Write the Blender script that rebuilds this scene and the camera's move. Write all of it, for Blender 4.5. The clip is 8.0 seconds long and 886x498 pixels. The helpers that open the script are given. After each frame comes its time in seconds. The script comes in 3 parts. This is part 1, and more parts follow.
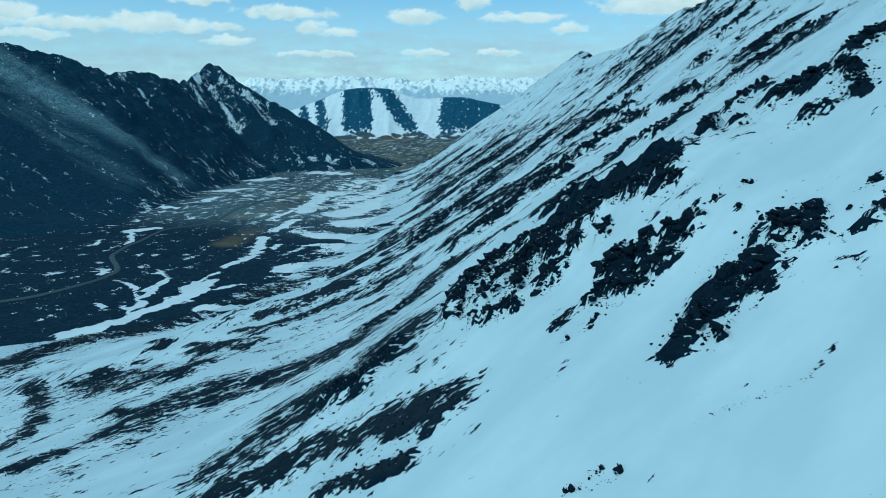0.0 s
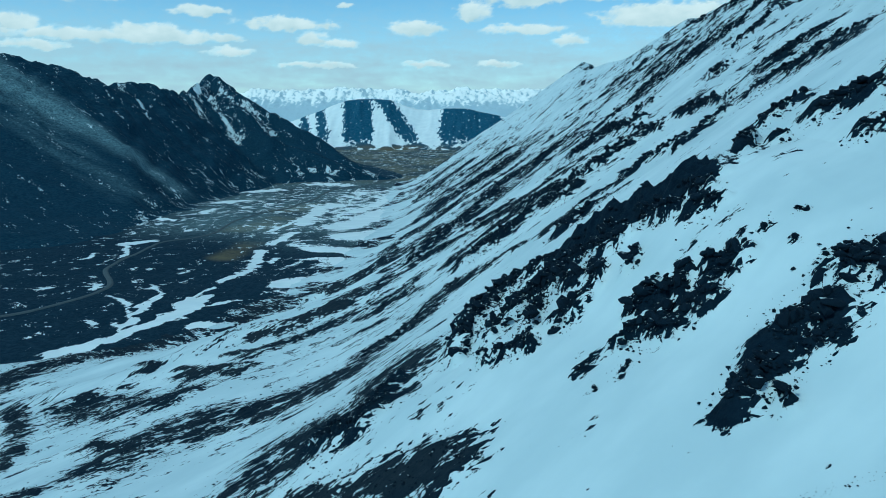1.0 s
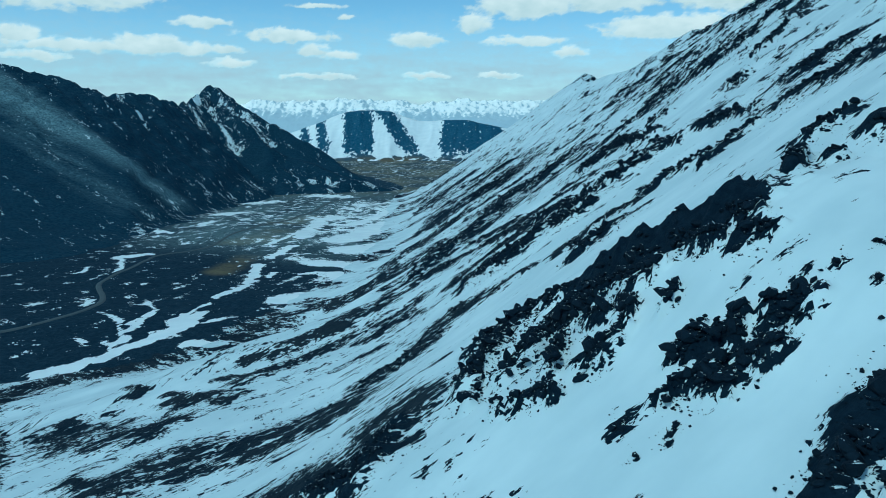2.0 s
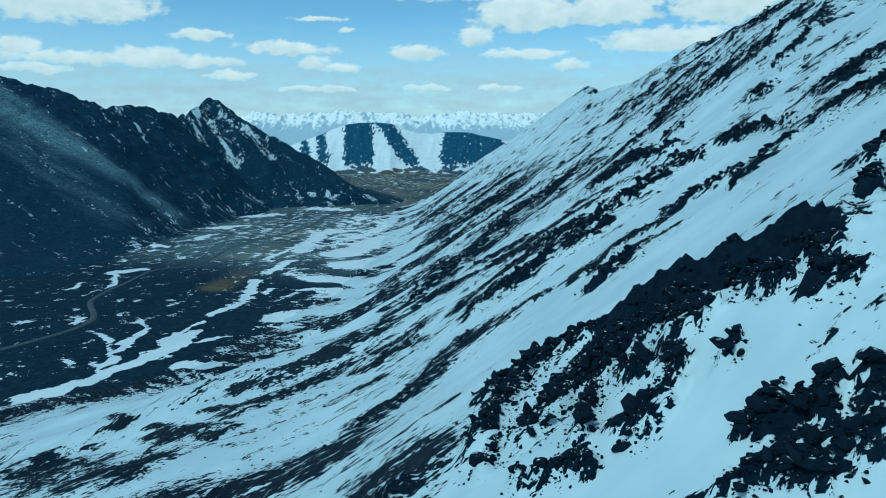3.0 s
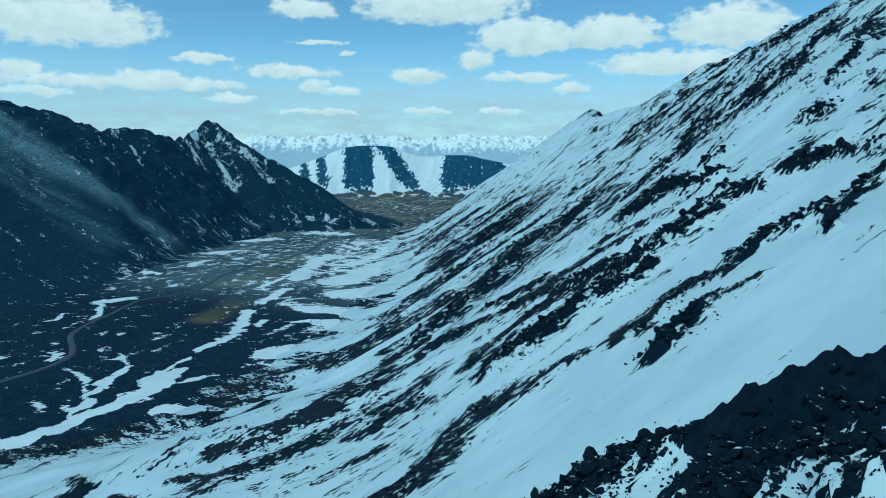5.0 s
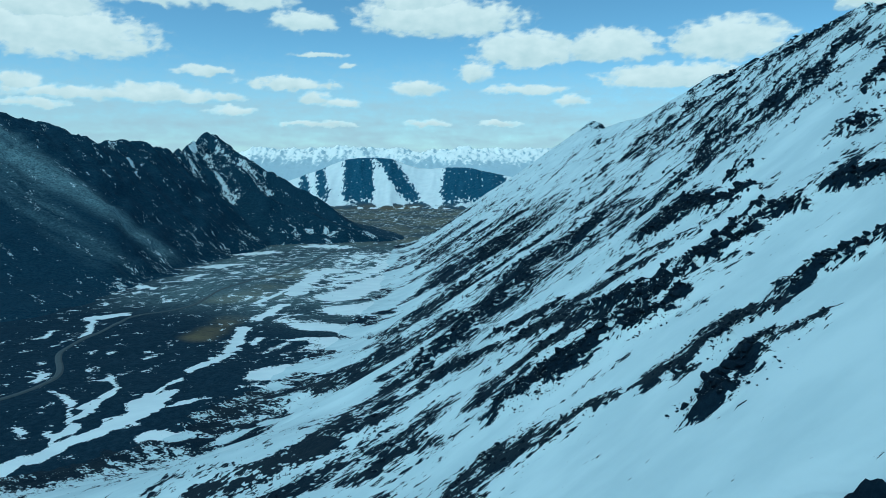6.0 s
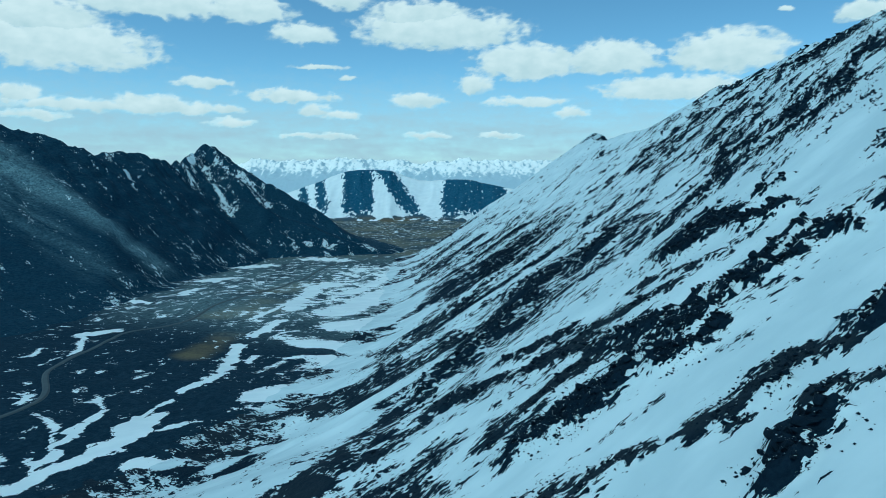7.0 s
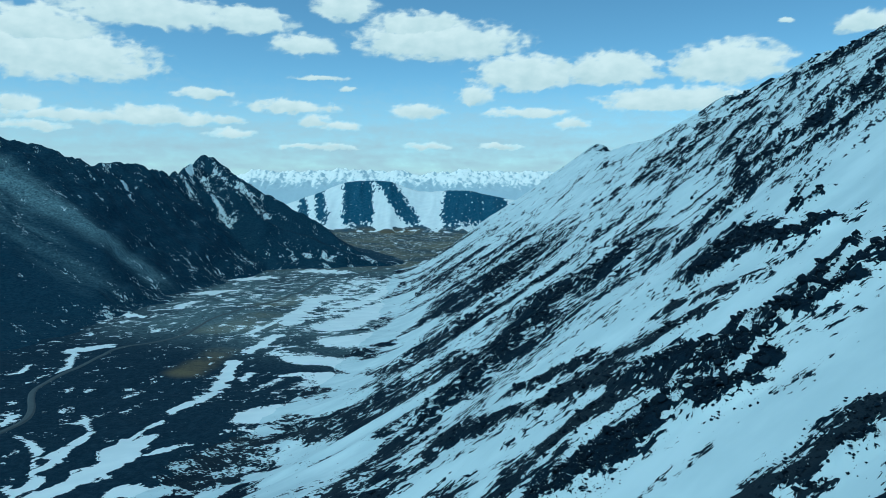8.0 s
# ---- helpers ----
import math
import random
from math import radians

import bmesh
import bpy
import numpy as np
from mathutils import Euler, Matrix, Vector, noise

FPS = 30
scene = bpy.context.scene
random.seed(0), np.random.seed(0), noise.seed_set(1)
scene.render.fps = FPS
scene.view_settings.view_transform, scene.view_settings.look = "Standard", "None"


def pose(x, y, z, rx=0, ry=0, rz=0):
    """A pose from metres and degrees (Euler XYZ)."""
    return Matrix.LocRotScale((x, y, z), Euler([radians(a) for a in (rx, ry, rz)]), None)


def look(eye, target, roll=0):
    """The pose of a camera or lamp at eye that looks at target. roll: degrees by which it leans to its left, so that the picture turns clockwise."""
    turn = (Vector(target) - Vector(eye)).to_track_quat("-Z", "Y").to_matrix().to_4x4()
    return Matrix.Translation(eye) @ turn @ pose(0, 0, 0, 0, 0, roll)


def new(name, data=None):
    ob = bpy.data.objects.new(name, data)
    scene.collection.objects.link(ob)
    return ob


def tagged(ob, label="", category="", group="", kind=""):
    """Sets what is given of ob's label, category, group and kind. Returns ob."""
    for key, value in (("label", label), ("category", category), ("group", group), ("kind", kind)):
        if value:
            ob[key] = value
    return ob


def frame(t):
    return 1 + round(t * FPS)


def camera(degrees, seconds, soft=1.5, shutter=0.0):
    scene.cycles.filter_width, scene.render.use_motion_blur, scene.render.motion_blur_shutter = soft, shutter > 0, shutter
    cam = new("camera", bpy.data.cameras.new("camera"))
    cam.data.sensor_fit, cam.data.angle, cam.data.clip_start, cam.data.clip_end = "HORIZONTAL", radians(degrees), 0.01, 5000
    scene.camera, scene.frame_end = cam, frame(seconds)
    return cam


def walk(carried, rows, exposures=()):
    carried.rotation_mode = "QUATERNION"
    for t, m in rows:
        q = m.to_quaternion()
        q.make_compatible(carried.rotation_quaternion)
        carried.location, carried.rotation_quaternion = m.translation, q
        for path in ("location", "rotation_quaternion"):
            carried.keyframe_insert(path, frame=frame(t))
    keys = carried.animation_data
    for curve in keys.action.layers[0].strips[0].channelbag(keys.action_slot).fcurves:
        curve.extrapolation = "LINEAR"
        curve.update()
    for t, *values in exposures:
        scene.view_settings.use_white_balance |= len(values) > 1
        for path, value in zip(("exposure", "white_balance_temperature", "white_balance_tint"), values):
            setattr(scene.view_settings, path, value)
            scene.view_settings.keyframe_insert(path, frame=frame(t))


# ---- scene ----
cam = camera(66.9, 8.0, soft=0.6)
METRES, EYE, TILT, LEAN, TURN = 150.0, 170.0, -13.2, 0.0, 0.0
ROWS = [
    (0.0, 0.0, 0.0, 0.0, -0.0, 0.0, -0.0),
    (0.5, -0.003, 0.0482, 0.0119, 0.01, 0.43, -0.04),
    (1.0, -0.0077, 0.1052, 0.026, 0.01, 0.91, -0.09),
    (1.5, -0.0122, 0.157, 0.0387, 0.02, 1.35, -0.14),
    (3.0, -0.0279, 0.3351, 0.083, 0.04, 2.85, -0.19),
    (3.5, -0.0327, 0.3908, 0.0965, 0.04, 3.32, -0.21),
    (4.0, -0.0379, 0.4566, 0.1126, 0.04, 3.84, -0.23),
    (4.5, -0.0437, 0.5143, 0.1272, 0.03, 4.28, -0.24),
    (6.0, -0.0626, 0.7105, 0.1788, -0.0, 5.77, -0.29),
    (6.5, -0.0685, 0.7702, 0.1944, -0.02, 6.26, -0.3),
    (7.0, -0.0743, 0.8389, 0.212, -0.03, 6.77, -0.29),
    (7.5, -0.0802, 0.8977, 0.2278, -0.03, 7.21, -0.3),
    (8.0, -0.0873, 0.9654, 0.2452, -0.05, 7.69, -0.33),
]
walk(cam, [(t, pose(0, 0, EYE, TILT, LEAN, TURN) @ pose(METRES * x, METRES * y, METRES * z, 90 + pitch, roll, yaw)) for t, x, y, z, yaw, pitch, roll in ROWS],
     exposures=[(0.0, -0.28, 4900, -28)])

# ---- light
SUN_AZIMUTH, SUN_HEIGHT = -128.0, 57.0
world = bpy.data.worlds.new("sky")
scene.world = world
world.use_nodes = True
sky = world.node_tree.nodes.new("ShaderNodeTexSky")
sky.sky_type, sky.sun_disc = "NISHITA", False
sky.sun_elevation, sky.sun_rotation = radians(SUN_HEIGHT), radians(SUN_AZIMUTH)
sky.altitude, sky.air_density, sky.dust_density, sky.ozone_density = 3500, 1.0, 0.8, 0.1
world.node_tree.links.new(sky.outputs[0], world.node_tree.nodes["Background"].inputs[0])
world.node_tree.nodes["Background"].inputs[1].default_value = 0.15
sun = new("sun", bpy.data.lights.new("sun", "SUN"))
sun.data.energy, sun.data.angle, sun.data.color = 1.9, radians(12.0), (1.0, 0.96, 0.91)
sun.matrix_world = look((0, 0, 900), (math.sin(radians(-SUN_AZIMUTH)) * 900, -math.cos(radians(SUN_AZIMUTH)) * 900, 900 - 900 * math.tan(radians(SUN_HEIGHT))))


# ---------------------------------------------------------------- materials
def shader(name):
    m = bpy.data.materials.new(name)
    m.use_nodes = True
    t = m.node_tree
    return m, t, t.nodes["Principled BSDF"]


def node(t, kind, **values):
    n = t.nodes.new("ShaderNode" + kind)
    for key, value in values.items():
        if key in n.inputs:
            n.inputs[key].default_value = value
        elif key == "operation":
            n.operation = value
        elif key == "data_type":
            n.data_type = value
        elif key == "attribute_name":
            n.attribute_name = value
    return n


def maths(t, operation, a, b=0.0):
    n = t.nodes.new("ShaderNodeMath")
    n.operation = operation
    for k, v in ((0, a), (1, b)):
        if isinstance(v, (int, float)):
            n.inputs[k].default_value = v
        else:
            t.links.new(v, n.inputs[k])
    return n.outputs[0]


def blend(t, fac, a, b):
    n = t.nodes.new("ShaderNodeMix")
    n.data_type = "RGBA"
    for k, v in ((0, fac), (6, a), (7, b)):
        if isinstance(v, (tuple, float, int)):
            n.inputs[k].default_value = (*v, 1) if isinstance(v, tuple) else v
        else:
            t.links.new(v, n.inputs[k])
    return n.outputs[2]


def ramp(t, value, low, high):
    n = t.nodes.new("ShaderNodeMapRange")
    n.interpolation_type = "SMOOTHSTEP"
    t.links.new(value, n.inputs[0])
    n.inputs[1].default_value, n.inputs[2].default_value = low, high
    return n.outputs[0]


def texture(t, scale, detail=5.0, rough=0.6, stretch=(1, 1, 1), turn=0.0, warp=0.0):
    """Noise at a real size; turn: the heading, in degrees from x, along which a stretch below 1 draws it out."""
    c = t.nodes.new("ShaderNodeTexCoord")
    spun, m = t.nodes.new("ShaderNodeMapping"), t.nodes.new("ShaderNodeMapping")
    spun.inputs["Rotation"].default_value = (0, 0, radians(-turn))
    m.inputs["Scale"].default_value = stretch
    t.links.new(c.outputs["Object"], spun.inputs[0])
    t.links.new(spun.outputs[0], m.inputs[0])
    n = node(t, "TexNoise", Scale=scale, Detail=detail, Roughness=rough, Distortion=warp)
    t.links.new(m.outputs[0], n.inputs["Vector"])
    return n.outputs[0]


def attribute(t, name):
    return node(t, "Attribute", attribute_name=name).outputs["Fac"]


def flow_vector(t, stretch):
    m = t.nodes.new("ShaderNodeMapping")
    m.inputs["Scale"].default_value = stretch
    t.links.new(node(t, "Attribute", attribute_name="flow").outputs["Vector"], m.inputs[0])
    return m.outputs[0]


def along_flow(t, scale, stretch, detail, rough):
    """Noise drawn out along the way the ground runs."""
    n = node(t, "TexNoise", Scale=scale, Detail=detail, Roughness=rough, Distortion=0.4)
    t.links.new(flow_vector(t, stretch), n.inputs["Vector"])
    return n.outputs[0]


def chips(t, scale, stretch):
    """Angular chips, each with a value of its own."""
    n = node(t, "TexVoronoi", Scale=scale)
    t.links.new(flow_vector(t, stretch), n.inputs["Vector"])
    part_r = t.nodes.new("ShaderNodeSeparateColor")
    t.links.new(n.outputs["Color"], part_r.inputs[0])
    return part_r.outputs[0]


# near snow is toned down for cloud shade; valley and hill override it
SNOW, SNOW_OLD = (0.73, 0.80, 0.82), (0.61, 0.69, 0.72)


def terrain_material(name, rock, rock_pale, soil, size=1.0, edge=0.02, ragged=0.5, stretch=(0.5, 1, 0.6), turn=16.0, grit=0.35, speckle=0.45, fan=(0.13, 0.14, 0.14), bright_snow=SNOW, old=SNOW_OLD):
    """Snow lying on rock and scree: the snow's outline comes from the relief's own 'bare' field, frayed by grain of real size."""
    m, t, out = shader(name)
    bare, tan, pale = attribute(t, "bare"), attribute(t, "soil"), attribute(t, "pale")
    fray = along_flow(t, 0.16 / size, stretch, 8, 0.72)
    fine = along_flow(t, 0.7 / size, stretch, 6, 0.75)
    field = maths(t, "ADD", bare, maths(t, "MULTIPLY", maths(t, "SUBTRACT", fray, 0.5), ragged * 1.7))
    field = maths(t, "ADD", field, maths(t, "MULTIPLY", maths(t, "SUBTRACT", fine, 0.5), speckle * 0.9))
    for scale, amount in ((0.22, 0.34), (0.6, 0.34), (1.5, 0.36)):
        field = maths(t, "ADD", field, maths(t, "MULTIPLY", maths(t, "SUBTRACT", chips(t, scale / size, stretch), 0.5), speckle * amount))
    mask = ramp(t, field, -edge, edge)
    tone = texture(t, 0.5 / size, 6, 0.7)
    wide = texture(t, 0.018 / size, 4, 0.6)
    stone = blend(t, ramp(t, tone, 0.35, 0.7), rock, rock_pale)
    stone = blend(t, maths(t, "MULTIPLY", tan, ramp(t, maths(t, "ADD", wide, maths(t, "MULTIPLY", tone, 0.35)), 0.5, 0.8)), stone, soil)
    stone = blend(t, maths(t, "MULTIPLY", pale, ramp(t, tone, 0.2, 0.8)), stone, fan)
    drift = texture(t, 0.03, 4, 0.55, (1, 2, 1), 20)
    white = blend(t, ramp(t, drift, 0.35, 0.7), old, bright_snow)
    t.links.new(blend(t, mask, white, stone), out.inputs["Base Color"])
    t.links.new(maths(t, "ADD", maths(t, "MULTIPLY", mask, 0.35), 0.55), out.inputs["Roughness"])
    out.inputs["Specular IOR Level"].default_value = 0.12
    ripple = texture(t, 0.35 / size, 6, 0.62, (0.6, 1, 1), 30)
    relief = maths(t, "ADD", maths(t, "MULTIPLY", maths(t, "MULTIPLY", tone, mask), 1.6), maths(t, "MULTIPLY", ripple, 0.12))
    relief = maths(t, "ADD", relief, maths(t, "MULTIPLY", mask, 0.08))
    b = node(t, "Bump", Strength=grit, Distance=1.2 * size)
    t.links.new(relief, b.inputs["Height"])
    t.links.new(b.outputs[0], out.inputs["Normal"])
    return m


def rock_material():
    """Dark fractured rock with a little snow caught on ledges."""
    m, t, out = shader("dark_rock")
    info = t.nodes.new("ShaderNodeObjectInfo")
    tone = texture(t, 0.8, 7, 0.7)
    streak = texture(t, 2.2, 5, 0.7, (1, 1, 0.3))
    stone = blend(t, ramp(t, tone, 0.3, 0.75), (0.002, 0.007, 0.015), (0.009, 0.019, 0.034))
    stone = blend(t, maths(t, "MULTIPLY", info.outputs["Random"], 0.5), stone, (0.006, 0.014, 0.026))
    g = t.nodes.new("ShaderNodeNewGeometry")
    part_z = t.nodes.new("ShaderNodeSeparateXYZ")
    t.links.new(g.outputs["True Normal"], part_z.inputs[0])
    cap = ramp(t, maths(t, "ADD", part_z.outputs[2], maths(t, "MULTIPLY", maths(t, "SUBTRACT", tone, 0.5), 1.1)), 1.0, 1.05)
    t.links.new(blend(t, cap, stone, SNOW), out.inputs["Base Color"])
    out.inputs["Roughness"].default_value, out.inputs["Specular IOR Level"].default_value = 0.85, 0.15
    b = node(t, "Bump", Strength=0.7, Distance=0.35)
    t.links.new(maths(t, "ADD", tone, streak), b.inputs["Height"])
    t.links.new(b.outputs[0], out.inputs["Normal"])
    return m


MAT_SLOPE = terrain_material("snow_and_scree", (0.003, 0.010, 0.021), (0.010, 0.021, 0.037), (0.018, 0.027, 0.038), ragged=0.85, speckle=1.1, stretch=(0.5, 1, 0.5), grit=0.6)
# valley snow is set brighter than the slope's, painting in sunlight
MAT_VALLEY = terrain_material("valley_tundra", (0.006, 0.019, 0.036), (0.019, 0.039, 0.062), (0.15, 0.125, 0.075), 2.0, 0.02, 0.85, (0.7, 0.85, 0.4), 60, 0.35, 0.8, fan=(0.20, 0.26, 0.27), bright_snow=(0.90, 0.92, 0.92), old=(0.82, 0.85, 0.86))
# rock and pale scree are lightened and blued to carry the valley haze
MAT_FAR = terrain_material("mountain_rock_hazed", (0.009, 0.030, 0.056), (0.026, 0.060, 0.096), (0.08, 0.06, 0.03), 2.0, 0.03, 0.5, (0.4, 1, 0.4), -22, 0.8, 0.7, fan=(0.30, 0.42, 0.45))
# blue rock has the distance haze mixed into its colour; snow is sunlit-bright
MAT_HILL = terrain_material("hill_snow", (0.022, 0.075, 0.135), (0.055, 0.13, 0.20), (0.13, 0.11, 0.075), 4.0, 0.05, 0.35, (1, 1, 0.4), 0, 0.4, 0.28, bright_snow=(0.92, 0.93, 0.92), old=(0.86, 0.88, 0.88))
MAT_ROCK = rock_material()


# ---------------------------------------------------------------- builders
def spread(*stretches):
    """Grid lines from stretches of (start, end, spacing)."""
    return np.concatenate([np.linspace(a, b, max(2, int(round((b - a) / d))), endpoint=False) for a, b, d in stretches] + [[stretches[-1][1]]])


def sheet(name, xs, ys, height, fields, material, smooth=True, run=None):
    """One mesh over a grid of the plan, with its fields as point attributes."""
    gx, gy = np.meshgrid(xs, ys)
    gz = height(gx, gy)
    ny, nx = gx.shape
    i = (np.arange(ny - 1)[:, None] * nx + np.arange(nx - 1)[None, :]).ravel()
    quads = np.stack([i, i + 1, i + nx + 1, i + nx], 1).astype(np.int32)
    me = bpy.data.meshes.new(name)
    me.vertices.add(nx * ny)
    me.vertices.foreach_set("co", np.stack([gx, gy, gz], 2).astype(np.float32).ravel())
    me.loops.add(quads.size)
    me.loops.foreach_set("vertex_index", quads.ravel())
    me.polygons.add(len(quads))
    me.polygons.foreach_set("loop_start", np.arange(0, quads.size, 4, dtype=np.int32))
    me.polygons.foreach_set("use_smooth", np.full(len(quads), smooth))
    for key, field in fields.items():
        values = field(gx, gy, gz)
        me.attributes.new(key, "FLOAT", "POINT").data.foreach_set("value", np.broadcast_to(values, gx.shape).astype(np.float32).ravel())
    u, v = run(gx, gy) if run else (gx, gy)
    me.attributes.new("flow", "FLOAT_VECTOR", "POINT").data.foreach_set("vector", np.stack([u, v, gz], 2).astype(np.float32).ravel())
    me.update(calc_edges=True)
    me.validate()
    me.materials.append(material)
    return new(name, me)



# ---------------------------------------------------------------- relief
def lattice(ix, iy, seed):
    """A repeatable random number from 0 to 1 for each whole-numbered corner."""
    h = (ix * 374761393 + iy * 668265263 + seed * 974634541) & 0xFFFFFFFF
    h = ((h ^ (h >> 13)) * 1274126177) & 0xFFFFFFFF
    return ((h ^ (h >> 16)) & 0xFFFF) / 65535.0


def grain(x, y, seed=0):
    """Smooth gradient noise of about -1 to 1."""
    x, y = np.asarray(x, float), np.asarray(y, float)
    x0, y0 = np.floor(x), np.floor(y)
    fx, fy = x - x0, y - y0
    ix, iy = x0.astype(np.int64), y0.astype(np.int64)
    u, v = fx * fx * fx * (fx * (fx * 6 - 15) + 10), fy * fy * fy * (fy * (fy * 6 - 15) + 10)

    def corner(dx, dy):
        a = lattice(ix + dx, iy + dy, seed) * 2 * math.pi
        return np.cos(a) * (fx - dx) + np.sin(a) * (fy - dy)

    top = corner(0, 0) * (1 - u) + corner(1, 0) * u
    low = corner(0, 1) * (1 - u) + corner(1, 1) * u
    return 1.5 * (top * (1 - v) + low * v)


def fbm(x, y, octaves=4, seed=0):
    total, amount = 0.0, 0.5
    for k in range(octaves):
        total = total + amount * grain(x * 2 ** k, y * 2 ** k, seed + 17 * k)
        amount *= 0.55
    return total


def crests(x, y, octaves=4, seed=0):
    """Sharp-backed noise, 0 to about 1, for ribs and crags."""
    total, amount = 0.0, 0.5
    for k in range(octaves):
        total = total + amount * (1 - np.abs(grain(x * 2 ** k, y * 2 ** k, seed + 23 * k)) * 1.6)
        amount *= 0.5
    return total


def step(a, b, v):
    q = np.clip((v - a) / (b - a), 0, 1)
    return q * q * (3 - 2 * q)


def along(v, knots):
    """A smooth line through a few (place, value) knots."""
    p, q = [k[0] for k in knots], [k[1] for k in knots]
    return (np.interp(v - 25, p, q) + np.interp(v, p, q) + np.interp(v + 25, p, q)) / 3


def patch(x, y, rows):
    """How deep each place lies inside the nearest of some long patches (half width, then the spine's points): 1 on a spine, 0 at an edge."""
    best = np.full(x.shape, -2.0)
    for half, *spine in rows:
        for (x1, y1), (x2, y2) in zip(spine, spine[1:]):
            reach = 3 * half
            near = (x > min(x1, x2) - reach) & (x < max(x1, x2) + reach) & (y > min(y1, y2) - reach) & (y < max(y1, y2) + reach)
            if near.any():
                px, py, dx, dy = x[near], y[near], x2 - x1, y2 - y1
                k = np.clip(((px - x1) * dx + (py - y1) * dy) / (dx * dx + dy * dy + 1e-6), 0, 1)
                best[near] = np.maximum(best[near], 1 - np.hypot(px - x1 - k * dx, py - y1 - k * dy) / half)
    return best


# the contour 134 m above the valley along the near mountain, and its crest above that contour
CONTOUR = [(-100, 62), (0, 54), (60, 48), (90, 42), (120, 34), (145, 31), (165, 29), (190, 36), (215, 46), (250, 54), (280, 52), (350, 55), (400, 62), (480, 76), (674, 92),
           (800, 114), (930, 126), (1150, 116), (1400, 104), (1600, 98), (1720, 100), (1850, 140), (2000, 190), (2300, 300), (2900, 700)]
CREST = [(-100, 230), (300, 200), (500, 182), (600, 205), (674, 226), (800, 232), (912, 236), (1000, 246), (1080, 222), (1160, 180), (1250, 168), (1450, 170),
         (1640, 208), (1720, 250), (1790, 170), (1900, 130), (2100, 60), (2300, 30), (2900, -200)]
# the near foot of the mountain: metres past the contour, height over the valley
APRON = [(-700, 0), (-420, 2), (-310, 9), (-248, 22), (-190, 41), (-150, 57), (-120, 62), (-95, 68), (-60, 92), (0, 134), (400, 422)]
SOFTNESS = [(-100, 52), (280, 50), (420, 26), (600, 14), (2300, 14)]


def floor_height(x, y):
    """The valley floor: it falls gently away, with low swells and stream banks."""
    base = 6 - 0.034 * (np.clip(y, 550, 1650) - 550)
    swell = 5 * fbm(x / 170, y / 170, 4, 3) * step(300, 600, y) + 9 * fbm(x / 420, y / 420, 3, 9) * step(500, 900, y) * step(2600, 1700, y)
    return base + swell


def slope_ground(x, y, rough=1.0):
    """The near mountain: scree slope of about 36 degrees with ribs, running out into an apron."""
    s = x - along(y, CONTOUR)
    raw = 134 + 0.72 * s + rough * ((2 + 4 * step(300, 480, y)) * fbm(s / 130, y / 60, 3, 31) + 9 * step(150, 500, y) * (crests(s / 260, y / 95, 3, 41) - 0.55))
    w = along(y, SOFTNESS)
    body = w * np.logaddexp(0, raw / w)
    foot = along(s, APRON) + raw - 134 - 0.72 * s
    near = step(470, 330, y)
    body = body * (1 - near) + near * foot
    over = s - along(y, CREST) - 22 * fbm(y / 45 + 0.2, s / 60, 4, 77)
    body = body - 1.5 * np.logaddexp(0, over / 5) * 5
    return floor_height(x, y) + body - 2.0

# rock, scree and snow on the near mountain, in plan: half width in metres, then the points of the spine
CLIFF = [(4.5, (25, 175), (28, 171), (33, 164), (40, 155), (46, 148), (52, 147), (58, 150), (66, 157))]
CRAGS = [
    (3.2, (2, 160), (6, 168), (9, 176), (13, 181)), (4.3, (13, 182), (19, 178)), (3.6, (9, 153), (13, 155), (16, 159), (20, 162), (24, 163)),
    (1.2, (15, 141), (18, 149), (20, 154)), (2.7, (21, 138), (24, 137)), (1.2, (25, 150), (26, 147)), (1.5, (28, 145), (29, 144)), (1.6, (2, 149), (4, 154)),
    (1.6, (46, 142), (47, 139)), (1.3, (21, 154), (24, 158), (25, 165)), (2.0, (14, 153), (18, 156), (21, 159)),
]
RUBBLE_A = [
    (3.2, (4, 181), (10, 181), (14, 178), (18, 178)), (1.6, (18, 178), (22, 176), (25, 174)), (2.5, (26, 159), (27, 158)), (1.4, (26, 138), (27, 138)),
    (2.8, (31, 149), (33, 151)), (0.9, (32, 135), (34, 136)), (1.2, (33, 148), (35, 146)), (1.2, (9, 139), (13, 138), (15, 134)), (0.7, (6, 142), (7, 139)),
    (1.1, (40, 148), (40, 142), (42, 140)), (1.6, (43, 135), (44, 134), (47, 132)), (1.0, (30, 124), (32, 124), (34, 125)), (0.3, (35, 122), (34, 119)),
    (1.0, (36, 118), (37, 121), (38, 120)), (0.6, (40, 119), (41, 117)),
]
RUBBLE_B = [
    (0.8, (27, 118), (29, 118), (32, 116)), (0.8, (33, 116), (33, 112)), (0.8, (36, 115), (37, 113), (38, 112)), (1.6, (27, 159), (30, 156), (33, 150)),
    (1.6, (23, 151), (25, 148)), (0.9, (28, 144), (29, 141)),
]
RUBBLE = RUBBLE_A + RUBBLE_B
